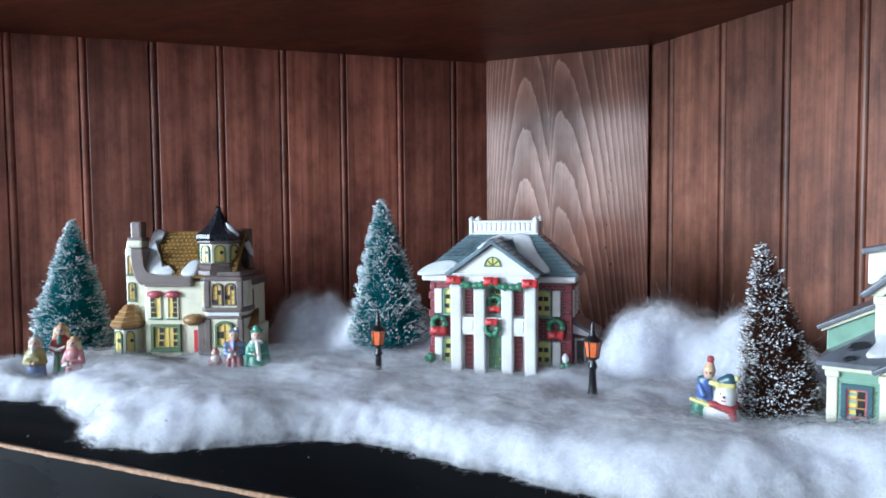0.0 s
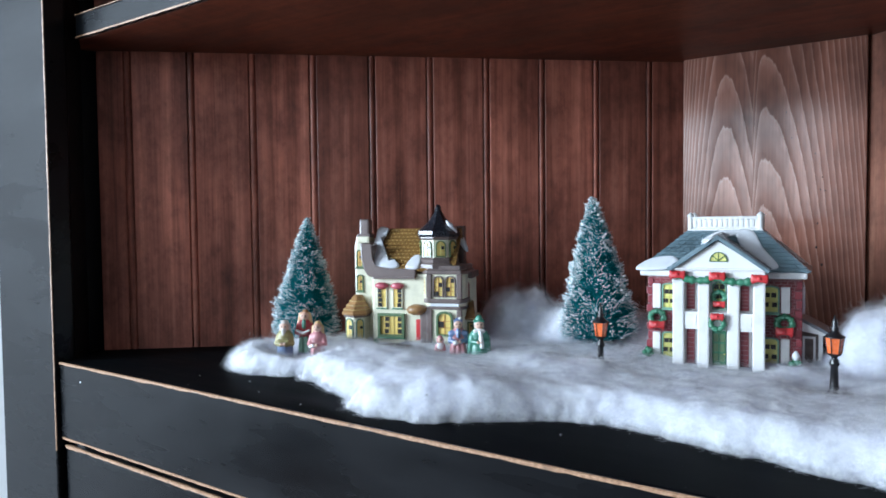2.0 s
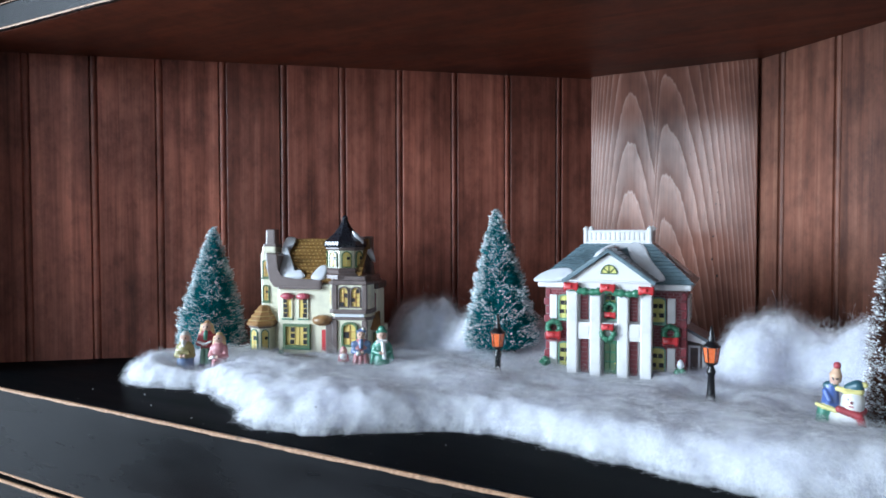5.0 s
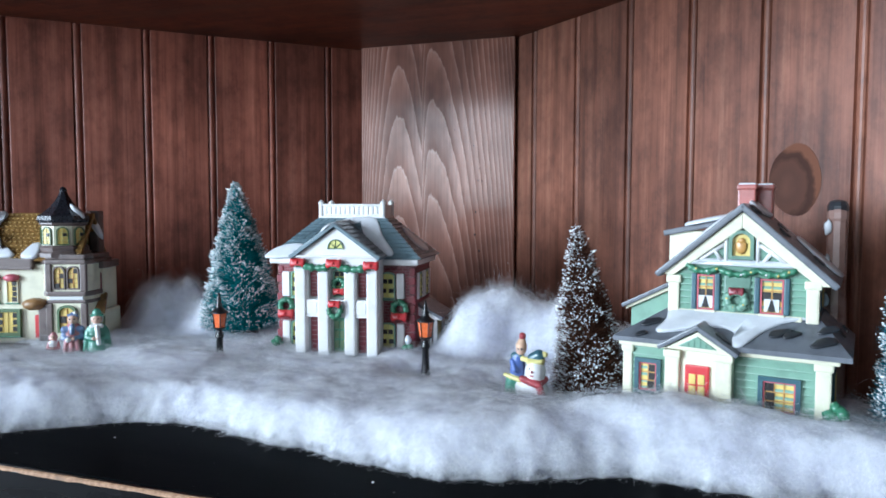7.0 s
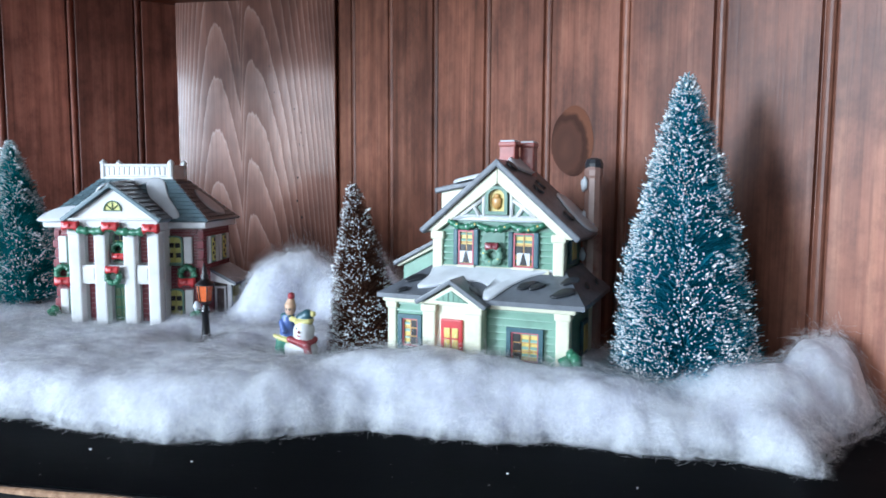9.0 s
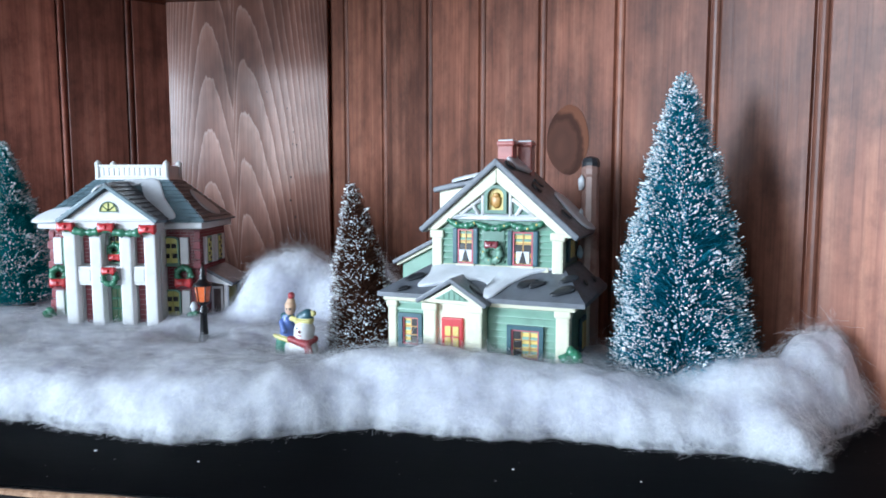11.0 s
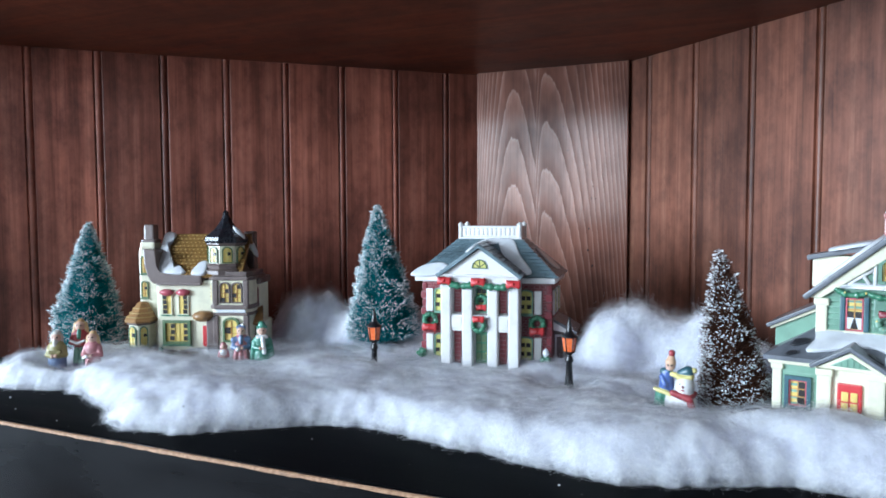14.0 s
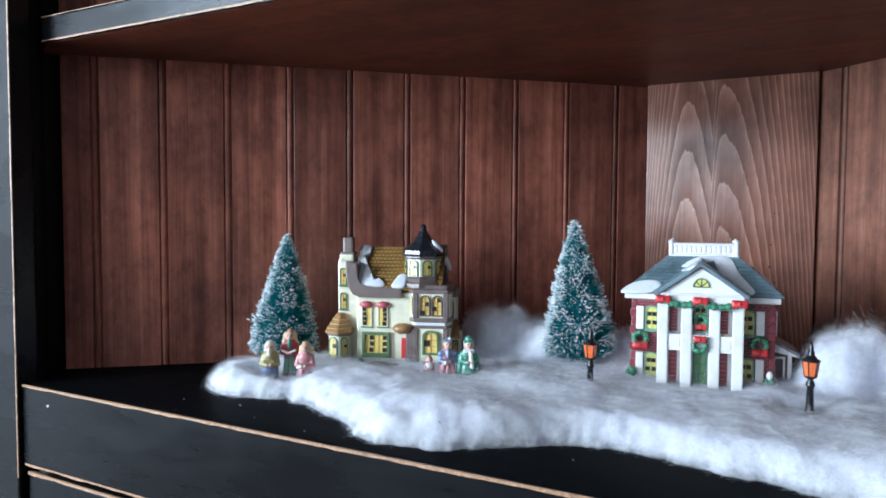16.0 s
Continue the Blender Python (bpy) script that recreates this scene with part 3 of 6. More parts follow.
# ---- cotton snow ----
RING = [(-0.655, 0.432), (-0.63, 0.418), (-0.596, 0.416), (-0.548, 0.432), (-0.51, 0.424), (-0.461, 0.402), (-0.425, 0.375), (-0.40, 0.362), (-0.353, 0.372), (-0.307, 0.404), (-0.271, 0.436), (-0.224, 0.444), (-0.175, 0.434), (-0.105, 0.422), (-0.068, 0.414), (-0.023, 0.404), (0.026, 0.424), (0.06, 0.441), (0.104, 0.443), (0.141, 0.436), (0.187, 0.443), (0.245, 0.434), (0.273, 0.437), (0.303, 0.421), (0.328, 0.46), (0.362, 0.50), (0.372, 0.52), (0.35, 0.545), (0.29, 0.565), (0.20, 0.61), (0.10, 0.66), (0.03, 0.72), (-0.05, 0.735), (-0.17, 0.74), (-0.30, 0.75), (-0.40, 0.735), (-0.47, 0.69), (-0.53, 0.62), (-0.60, 0.56), (-0.66, 0.50), (-0.675, 0.46)]
MOUNDS = [(-0.437, 0.672, 0.040, 0.035, 0.044), (-0.365, 0.68, 0.046, 0.035, 0.036), (-0.29, 0.70, 0.06, 0.03, 0.028), (-0.068, 0.674, 0.037, 0.038, 0.046), (-0.002, 0.675, 0.042, 0.038, 0.038), (0.055, 0.655, 0.05, 0.03, 0.024), (-0.585, 0.463, 0.042, 0.024, -0.013), (-0.42, 0.535, 0.04, 0.02, -0.004),
          (0.338, 0.508, 0.024, 0.024, 0.024), (0.29, 0.487, 0.035, 0.022, 0.014), (0.10, 0.487, 0.06, 0.026, 0.014), (0.19, 0.475, 0.05, 0.024, 0.006), (-0.36, 0.425, 0.07, 0.03, 0.006), (-0.10, 0.575, 0.03, 0.03, -0.009), (-0.19, 0.56, 0.05, 0.04, -0.002),
          (-0.31, 0.53, 0.05, 0.03, 0.005), (-0.60, 0.44, 0.03, 0.02, 0.0), (0.0, 0.55, 0.04, 0.03, -0.006), (0.035, 0.57, 0.03, 0.03, -0.004), (-0.52, 0.49, 0.08, 0.04, 0.003), (-0.02, 0.46, 0.06, 0.03, 0.006), (-0.498, 0.532, 0.045, 0.020, -0.007), (-0.19, 0.60, 0.055, 0.022, -0.003)]


def ring_distance(xs, ys):
    """Distance inside the outline (negative outside)."""
    pts = np.array(RING)
    best, inside = np.full(xs.shape, 9.0), np.zeros(xs.shape, bool)
    for (ax, ay), (bx, by) in zip(pts, np.roll(pts, -1, 0)):
        dx, dy = bx - ax, by - ay
        t = np.clip(((xs - ax) * dx + (ys - ay) * dy) / (dx * dx + dy * dy), 0, 1)
        best = np.minimum(best, np.hypot(xs - ax - t * dx, ys - ay - t * dy))
        cross = ((ay > ys) != (by > ys)) & (xs < dx * (ys - ay) / (dy if dy else 1e-9) + ax)
        inside ^= cross
    return np.where(inside, best, -best)


STEP = 0.0025
gx, gy = np.arange(-0.70, 0.40, STEP), np.arange(0.345, 0.77, STEP)
XX, YY = np.meshgrid(gx, gy, indexing="ij")
DD = ring_distance(XX, YY)


def fbm(x, y, s, seed, octaves=4):
    return sum(noise.noise(Vector((x * s * 2**k, y * s * 2**k, seed + k))) / 1.8**k for k in range(octaves))


WAVE = np.zeros(XX.shape)
FINE = np.zeros(XX.shape)
keep = DD > -0.02
for i, j in zip(*np.nonzero(keep)):
    WAVE[i, j] = fbm(XX[i, j], YY[i, j], 17, 3.0, 3)
    FINE[i, j] = fbm(XX[i, j], YY[i, j], 70, 8.0, 3)
RAG = np.zeros(XX.shape)
for i, j in zip(*np.nonzero(np.abs(DD) < 0.02)):
    RAG[i, j] = noise.noise(Vector((XX[i, j] * 190, YY[i, j] * 190, 51)))
DD = DD + 0.0035 * FINE + 0.004 * WAVE + 0.0016 * RAG
edge = np.clip(DD / 0.026, 0, 1)
PUFF = np.zeros(XX.shape)
for i, j in zip(*np.nonzero(keep)):
    w = noise.noise_vector(Vector((XX[i, j] * 20, YY[i, j] * 20, 2))) * 0.35
    PUFF[i, j] = abs(noise.noise(Vector((XX[i, j] * 24 + w.x, YY[i, j] * 40 + w.y, 31)))) + 0.5 * abs(noise.noise(Vector((XX[i, j] * 55 + w.y, YY[i, j] * 75 + w.x, 37))))
HH = 0.0212 + 0.0026 * WAVE + 0.0040 * PUFF
for mx, my, rx, ry, h in MOUNDS:
    HH += h * (1 + 0.12 * WAVE + 0.09 * FINE) * np.exp(-((((XX - mx) / rx) ** 2 + ((YY - my) / ry) ** 2) ** 2.0))
HH = np.maximum(HH * (edge * (2 - edge)) ** 0.75 + 0.0007 * FINE * edge, 0.0)
cotton = thing("cotton_snow", "fluffy white cotton batting laid as snow over the shelf", "fake snow", kind="stuff")
near = DD > -2.6 * STEP
dgx, dgy = np.gradient(DD, STEP)
index, verts, faces = -np.ones(XX.shape, int), [], []
gradx, grady = np.gradient(HH, STEP)
norms = []
for i, j in zip(*np.nonzero(near)):
    index[i, j] = len(verts)
    pull = max(-DD[i, j], 0.0) / max(dgx[i, j] ** 2 + dgy[i, j] ** 2, 0.3)
    verts.append((XX[i, j] + pull * dgx[i, j], YY[i, j] + pull * dgy[i, j], max(HH[i, j], 0.0) + 0.0005))
    norms.append((-gradx[i, j], -grady[i, j], 1.0))
for i in range(XX.shape[0] - 1):
    for j in range(XX.shape[1] - 1):
        c = (index[i, j], index[i + 1, j], index[i + 1, j + 1], index[i, j + 1])
        if min(c) >= 0:
            faces.append(c)
base = np.array(verts)
norms = np.array(norms)
norms /= np.linalg.norm(norms, axis=1)[:, None]
count = len(verts)
raw("batting", verts + [(x, y, 0.0002) for x, y, z in verts], faces + [tuple(count + k for k in f[::-1]) for f in faces], COTTON, cotton, True)
for off, mat in zip((0.0012, 0.0029, 0.0052), FUZZ):
    pts = base + norms * off
    pts[:, 2] = np.maximum(pts[:, 2], 0.0007 + off * 0.3)
    raw("fuzz", [tuple(p) for p in pts], faces, mat, cotton, True)

rng = np.random.default_rng(5)
edge_of = DD[near]
weight = np.where(edge_of < 0.008, 8.0, 1.0) * np.where(base[:, 2] > 0.045, 3.0, 1.0)
pick = rng.choice(len(base), 150000, p=weight / weight.sum())
fv, ff = [], []
heads = rng.uniform(0, 2 * np.pi, len(pick))
lens = rng.gamma(3.0, 0.0021, len(pick)).clip(0.0025, 0.013) * np.where(rng.uniform(0, 1, len(pick)) < 0.05, 1.7, 1.0)
lift = rng.uniform(-0.25, 0.3, len(pick)) + np.where(rng.uniform(0, 1, len(pick)) < 0.06, 0.6, 0.0)
lens *= np.where(edge_of[pick] < 0.004, 0.6, 1.0)
lift += np.where((base[pick, 2] > 0.048) & (rng.uniform(0, 1, len(pick)) < 0.25), 0.8, 0.0)
bend = rng.normal(0, 2.2, len(pick))
wide = rng.uniform(0.000016, 0.00004, len(pick))
up = rng.gamma(2.0, 0.0011, len(pick)).clip(0.0002, 0.007)
for k, p in enumerate(pick):
    x, y, z = base[p] + norms[p] * up[k]
    z = max(z, 0.001)
    a, n0 = heads[k], len(fv)
    for t in range(4):
        fv.append((x - wide[k] * math.sin(a), y + wide[k] * math.cos(a), z - wide[k]))
        fv.append((x + wide[k] * math.sin(a), y - wide[k] * math.cos(a), z + wide[k]))
        d = lens[k] / 3
        slope = -(norms[p][0] * math.cos(a) + norms[p][1] * math.sin(a))
        x, y, z = x + d * math.cos(a), y + d * math.sin(a), max(z + d * (lift[k] + slope), 0.0008)
        a += bend[k] * 0.4
    ff += [(n0 + 2 * t, n0 + 2 * t + 1, n0 + 2 * t + 3, n0 + 2 * t + 2) for t in range(3)]
raw("wisps", fv, ff, WISP, cotton)
bm = bmesh.new()
add_blob(bm, (-0.349, 0.378, 0.0215), (0.0012, 0.0008, 0.0008), rough=0.4, detail=1)
tagged(part("lint_fleck", bm, C_CHAR), "tiny dark fleck of lint on the cotton", "lint")


for x, y, k in ((-0.057, 0.391, 1.0), (0.003, 0.386, 0.7), (-0.575, 0.395, 1.0), (-0.535, 0.372, 0.6), (-0.47, 0.362, 0.8), (0.16, 0.40, 0.7), (0.22, 0.395, 0.6), (-0.64, 0.385, 0.7), (-0.25, 0.405, 0.6), (0.33, 0.40, 0.8)):
    bm = bmesh.new()
    add_blob(bm, (0, 0, 0), (0.0010 * k, 0.0008 * k, 0.0006 * k), rough=0.6, detail=1, seed=x * 70)
    ob = tagged(part("cotton_crumb", bm, FLOCK), "tiny white crumb of cotton on the black shelf", "crumb", "cotton crumbs")
    ob.location = (x, y, 0.0005 * k)


# ---- bottle-brush trees ----
def brush_tree(name, label, base_at, tip_at, radius, bristles, flakes, material, seed, belly=0.12, power=0.86, streak=(1.2, 2.8), fine=1.0):
    """Twisted-wire tree: dense radial bristles on a cone, flocked tips, wire core, wooden foot."""
    rnd = random.Random(seed)
    root = thing(name, label, "decorative tree", Matrix.Translation(base_at), "bottle-brush trees")
    lean = Vector(tip_at) - Vector(base_at)
    height = lean.length
    turn = Vector((0, 0, 1)).rotation_difference(lean).to_matrix()
    bm = bmesh.new()
    add_tube(bm, [turn @ Vector((0.0006 * math.cos(k), 0.0006 * math.sin(k), height * 0.97 * k / 24)) for k in range(25)], 0.0011, 6)
    part("wire_stem", bm, WIRE, root)
    part("foot", add_lathe(bmesh.new(), [(radius * 0.36, 0), (radius * 0.36, 0.004), (radius * 0.3, 0.006), (0.002, 0.0065)], 14), WIRE, root)
    vs, fs, tips = [], [], []
    for k in range(bristles):
        u = 1 - (rnd.random() * 0.998 + 0.002) ** 0.6
        u = min(max(u + rnd.gauss(0, 0.004), 0.0), 0.998)
        h0 = 0.03 * height + u * height * 0.97
        t = u
        prof = radius * ((1 - t) ** power * (1 - belly * (1 - t) ** 6)) + 0.0016
        ring = 1 + 0.055 * math.sin(u * 58) + 0.05 * noise.noise(Vector((u * 9, seed, 0)))
        a = rnd.uniform(0, 2 * math.pi)
        ring *= 1 + 0.09 * noise.noise(Vector((math.cos(a) * 1.7, math.sin(a) * 1.7, u * 7 + seed)))
        length = prof * ring * (rnd.uniform(0.86, 1.01) if rnd.random() < 0.98 else rnd.uniform(1.0, 1.06))
        rise = rnd.uniform(0.0, 0.30) * length + 0.1 * length
        d = Vector((math.cos(a), math.sin(a), 0))
        side = Vector((-math.sin(a), math.cos(a), rnd.uniform(-0.6, 0.6))).normalized()
        w = rnd.uniform(0.00016, 0.00030) 
        sway = rnd.gauss(0, 0.10) * length
        p0 = Vector((0, 0, h0 - 0.06 * length)) + d * 0.08 * length
        p1 = Vector((0, 0, h0 + rise * 0.4)) + d * length * 0.55 + side * sway * 0.4
        p2 = Vector((0, 0, h0 + rise)) + d * length + side * sway
        n = len(vs)
        for p, ww in ((p0, w), (p1, w), (p2, w * 0.55)):
            vs.append(turn @ (p - side * ww)), vs.append(turn @ (p + side * ww))
        fs += [(n, n + 1, n + 3, n + 2), (n + 2, n + 3, n + 5, n + 4)]
        tips.append((turn @ p2, turn @ (p2 - p1).normalized(), u))
    ob = raw("bristles", vs, fs, material, root)
    tagged(ob, kind="stuff")
    fv, ff = [], []
    unit = [(0, 0, 1), (0.94, 0, 0), (0, 0.94, 0), (-0.94, 0, 0), (0, -0.94, 0), (0, 0, -1)]
    tri = [(0, 1, 2), (0, 2, 3), (0, 3, 4), (0, 4, 1), (5, 2, 1), (5, 3, 2), (5, 4, 3), (5, 1, 4)]
    for k in range(int(flakes * 1.9)):
        p, d, u = tips[rnd.randrange(len(tips))]
        if noise.noise(p * 80 + Vector((seed, 0, 0))) < rnd.uniform(-0.55, 0.3) + 0.22 * d.x and u < 0.9:
            continue
        s = fine * rnd.uniform(0.00028, 0.00058) * (1.9 if rnd.random() < 0.08 else 1.0)
        back = p - d * rnd.uniform(0, 0.004)
        rot = Vector((0, 0, 1)).rotation_difference(d).to_matrix()
        n = len(fv)
        st = Vector((rnd.uniform(0.8, 1.4), rnd.uniform(0.8, 1.4), rnd.uniform(*streak)))
        fv += [back + rot @ Vector((s * c[0] * st[0], s * c[1] * st[1], s * c[2] * st[2])) for c in unit]
        ff += [tuple(n + i for i in t) for t in tri]
    tagged(raw("snow_flocking", fv, ff, FLOCK, root, True), kind="stuff")
    return root


brush_tree("bottle_brush_tree", "teal bottle-brush tree with white flocked tips behind the singers", (-0.645, 0.537, 0.012), (-0.637, 0.536, 0.163), 0.0435, 21000, 6800, BR_TEAL, 1, streak=(1.8, 5.0), fine=0.95)
brush_tree("bottle_brush_tree", "teal bottle-brush tree with white flocked tips beside a street lamp", (-0.322, 0.655, 0.020), (-0.330, 0.655, 0.182), 0.0445, 21000, 6800, BR_TEAL, 2, streak=(1.8, 5.0), fine=0.95)
brush_tree("bottle_brush_tree", "small dark brown bottle-brush tree with white flocked tips", (0.0435, 0.566, 0.008), (0.028, 0.578, 0.142), 0.0300, 18000, 4000, BR_BROWN, 3, 0.05, 0.72)
brush_tree("bottle_brush_tree", "tall blue-green bottle-brush tree with white flocked tips", (0.260, 0.521, 0.012), (0.256, 0.521, 0.210), 0.0485, 28000, 8600, BR_BLUE, 4, 0.12, 0.76)


# ---- street lamps ----
def street_lamp(label, at, height):
    root = thing("street_lamp", label, "street lamp", pose(*at, 0, 0, 12), "street lamps")
    h = height
    part("post", add_lathe(bmesh.new(), [(0.0044, 0), (0.0044, 0.003), (0.0034, 0.0042), (0.0037, 0.0058), (0.0033, 0.0075), (0.0027, 0.36 * h), (0.0037, 0.375 * h), (0.0040, 0.40 * h), (0.0030, 0.42 * h), (0.0036, 0.435 * h), (0.0022, 0.45 * h), (0.0024, 0.485 * h), (0.0034, 0.50 * h), (0.0036, 0.515 * h)], 12), LAMP_BLACK, root, smooth=True)
    lo, hi = 0.515 * h, 0.72 * h
    lantern = part("lantern", add_lathe(bmesh.new(), [(0.0048, lo), (0.0050, lo + 0.0008), (0.0066, hi - 0.0006), (0.0066, hi)], 6), LAMP_ORANGE, root, "translucent orange lantern panels")
    for i in range(6):
        a = 2 * math.pi * i / 6
        bm = bmesh.new()
        add_tube(bm, [(0.0050 * math.cos(a), 0.0050 * math.sin(a), lo), (0.0068 * math.cos(a), 0.0068 * math.sin(a), hi)], 0.00045, 5)
        part("glazing_bar", bm, LAMP_BLACK, lantern)
    part("cap", add_lathe(bmesh.new(), [(0.0078, hi), (0.0078, hi + 0.0008), (0.0052, hi + 0.0025), (0.0034, hi + 0.0046), (0.0026, hi + 0.0060), (0.0032, hi + 0.0074), (0.0018, hi + 0.0092), (0.0022, hi + 0.0112), (0.0014, hi + 0.0140), (0.0007, h)], 10), LAMP_BLACK, root, smooth=True)
    part("collar", add_lathe(bmesh.new(), [(0.003, lo - 0.0022), (0.0052, lo - 0.0006), (0.0054, lo + 0.0004)], 10), LAMP_BLACK, root)
    return root


street_lamp("miniature black street lamp with orange lantern, sunk in cotton", (-0.283, 0.562, 0.0135), 0.0635)
street_lamp("miniature black street lamp with orange lantern beside the white house", (-0.095, 0.581, 0.0130), 0.0635)


# ---- house pieces ----
def hole_grid(parent, u0, u1, z0, z1, v, cols, rows, bar, bar_mat, hole_every=3, seed=0):
    """Glazing bars over a pane, and small dark openings pierced through it."""
    for i in range(1, cols):
        u = u0 + (u1 - u0) * i / cols
        part("glazing_bar", box(u - bar / 2, u + bar / 2, v - 0.0007, v, z0, z1, 0), bar_mat, parent)
    for j in range(1, rows):
        z = z0 + (z1 - z0) * j / rows
        part("glazing_bar", box(u0, u1, v - 0.0007, v, z - bar / 2, z + bar / 2, 0), bar_mat, parent)
    rnd = random.Random(seed)
    for i in range(cols):
        for j in range(rows):
            if (i * 2 + j * 3 + seed) % hole_every == 0:
                cu, cz = u0 + (u1 - u0) * (i + 0.5 + rnd.uniform(-0.12, 0.12)) / cols, z0 + (z1 - z0) * (j + 0.5) / rows
                s = min((u1 - u0) / cols, (z1 - z0) / rows) * 0.47
                part("opening", box(cu - s, cu + s, v - 0.0009, v, cz - s, cz + s, 0), C_DARK, parent)


def arch_pts(u0, u1, z0, z1, rise):
    mid, half = (u0 + u1) / 2, (u1 - u0) / 2
    return [(u0, z0), (u1, z0)] + [(mid + half * math.cos(t), z1 - rise + rise * math.sin(t)) for t in [math.pi * k / 10 for k in range(11)]]


def ring_of(outer, inner, v0, v1):
    """A frame between two outlines with the same number of points."""
    bm = bmesh.new()
    rows = [[bm.verts.new((p[0], v, p[1])) for p in pts] for pts, v in ((outer, v1), (outer, v0), (inner, v0), (inner, v1))]
    n = len(outer)
    for a, b in zip(rows, rows[1:]):
        for i in range(n):
            bm.faces.new((a[i], a[(i + 1) % n], b[(i + 1) % n], b[i]))
    return bm


def window(parent, u0, u1, z0, z1, v, frame_mat, pane_mat, cols=2, rows=3, rise=0.0, w=0.0016, deep=0.0022, every=3, seed=0, bar_mat=None, sill=None):
    out = arch_pts(u0, u1, z0, z1, rise) if rise else [(u0, z0), (u1, z0), (u1, z1), (u0, z1)]
    inn = arch_pts(u0 + w, u1 - w, z0 + w, z1 - w, max(rise - w * 0.4, 0.0005)) if rise else [(u0 + w, z0 + w), (u1 - w, z0 + w), (u1 - w, z1 - w), (u0 + w, z1 - w)]
    win = part("window", ring_of(out, inn, v - deep, v + 0.0005), frame_mat, parent)
    pane = part("pane", prism(inn, v - 0.0009, v + 0.0004, "y", 0), pane_mat, win, "painted yellow window light")
    hole_grid(win, u0 + w, u1 - w, z0 + w, z1 - w - rise * 0.25, v - 0.0009, cols, rows, 0.0007, bar_mat or C_AMBER, every, seed)
    if sill:
        part("sill", box(u0 - 0.001, u1 + 0.001, v - deep - 0.001, v, z0 - 0.0015, z0, 0.0004), sill, win)
    return win


def swag(parent, pts, sag, r, v, mat, dots=(), seed=0):
    """A garland hung between points."""
    bm = bmesh.new()
    line, fat = [], []
    for (ua, za), (ub, zb) in zip(pts, pts[1:]):
        for k in range(17):
            t = k / 16
            line.append((ua + (ub - ua) * t, v - r * 0.5, za + (zb - za) * t - sag * 4 * t * (1 - t)))
            fat.append(r * (1.0 + 0.28 * math.sin(k * 2.1 + seed) + 0.15 * math.sin(k * 5.3)))
    add_tube(bm, [p for i, p in enumerate(line) if i == 0 or p != line[i - 1]], [w for i, w in enumerate(fat) if i == 0 or line[i] != line[i - 1]], 8)
    g = part("garland", bm, mat, parent, "moulded green garland", smooth=True)
    for k, (u, z, m) in enumerate(dots):
        b2 = bmesh.new()
        add_blob(b2, (u, v - r * 1.45, z), (0.0009, 0.0006, 0.0009), detail=1)
        part("bauble", b2, m, g)
    return g


def wreath(parent, u, z, v, r, bow_at=-1, mat=None, tie=None, size=0.74):
    bm = bmesh.new()
    ang = [2 * math.pi * k / 36 for k in range(36)]
    add_tube(bm, [(u + r * 0.72 * math.cos(t), v - r * 0.3, z + r * 0.72 * math.sin(t)) for t in ang], [r * (0.33 + 0.07 * math.sin(k * 2.2) + 0.04 * math.sin(k * 5.1)) for k in range(36)], 8, closed=True)
    w = part("wreath", bm, mat or C_GREEN, parent, "green moulded wreath", smooth=True)
    bow(w, u, z + bow_at * r * 0.8, v - r * 0.45, r * size, tie)
    return w


def bow(parent, u, z, v, s, paint=None):
    tie = [(-1.0, 0.62), (-0.25, 0.3), (0.25, 0.3), (1.0, 0.62), (1.05, -0.3), (0.8, -0.75), (0.25, -0.2), (-0.25, -0.2), (-0.8, -0.75), (-1.05, -0.3)]
    bm = soft(add_prism(bmesh.new(), [(u + s * a, z + s * b) for a, b in tie], v - s * 0.4, v + s * 0.4), s * 0.2, 2)
    add_blob(bm, (u, v - s * 0.3, z + s * 0.06), (s * 0.3, s * 0.36, s * 0.36), detail=1)
    return part("bow", bm, paint or C_RED, parent, "red painted bow", smooth=True)


def slab(a, b, c, d, thick, r=0.0006):
    """A roof slope through four corners, thickened downward."""
    bm = bmesh.new()
    top = [Vector(p) for p in (a, b, c, d)]
    n = (top[1] - top[0]).cross(top[3] - top[0]).normalized()
    if n.z < 0:
        n = -n
    hi, lo = [bm.verts.new(p) for p in top], [bm.verts.new(p - n * thick) for p in top]
    bm.faces.new(hi), bm.faces.new(lo[::-1])
    for i in range(4):
        bm.faces.new((hi[i], lo[i], lo[(i + 1) % 4], hi[(i + 1) % 4]))
    return soft(bm, r) if r else bm


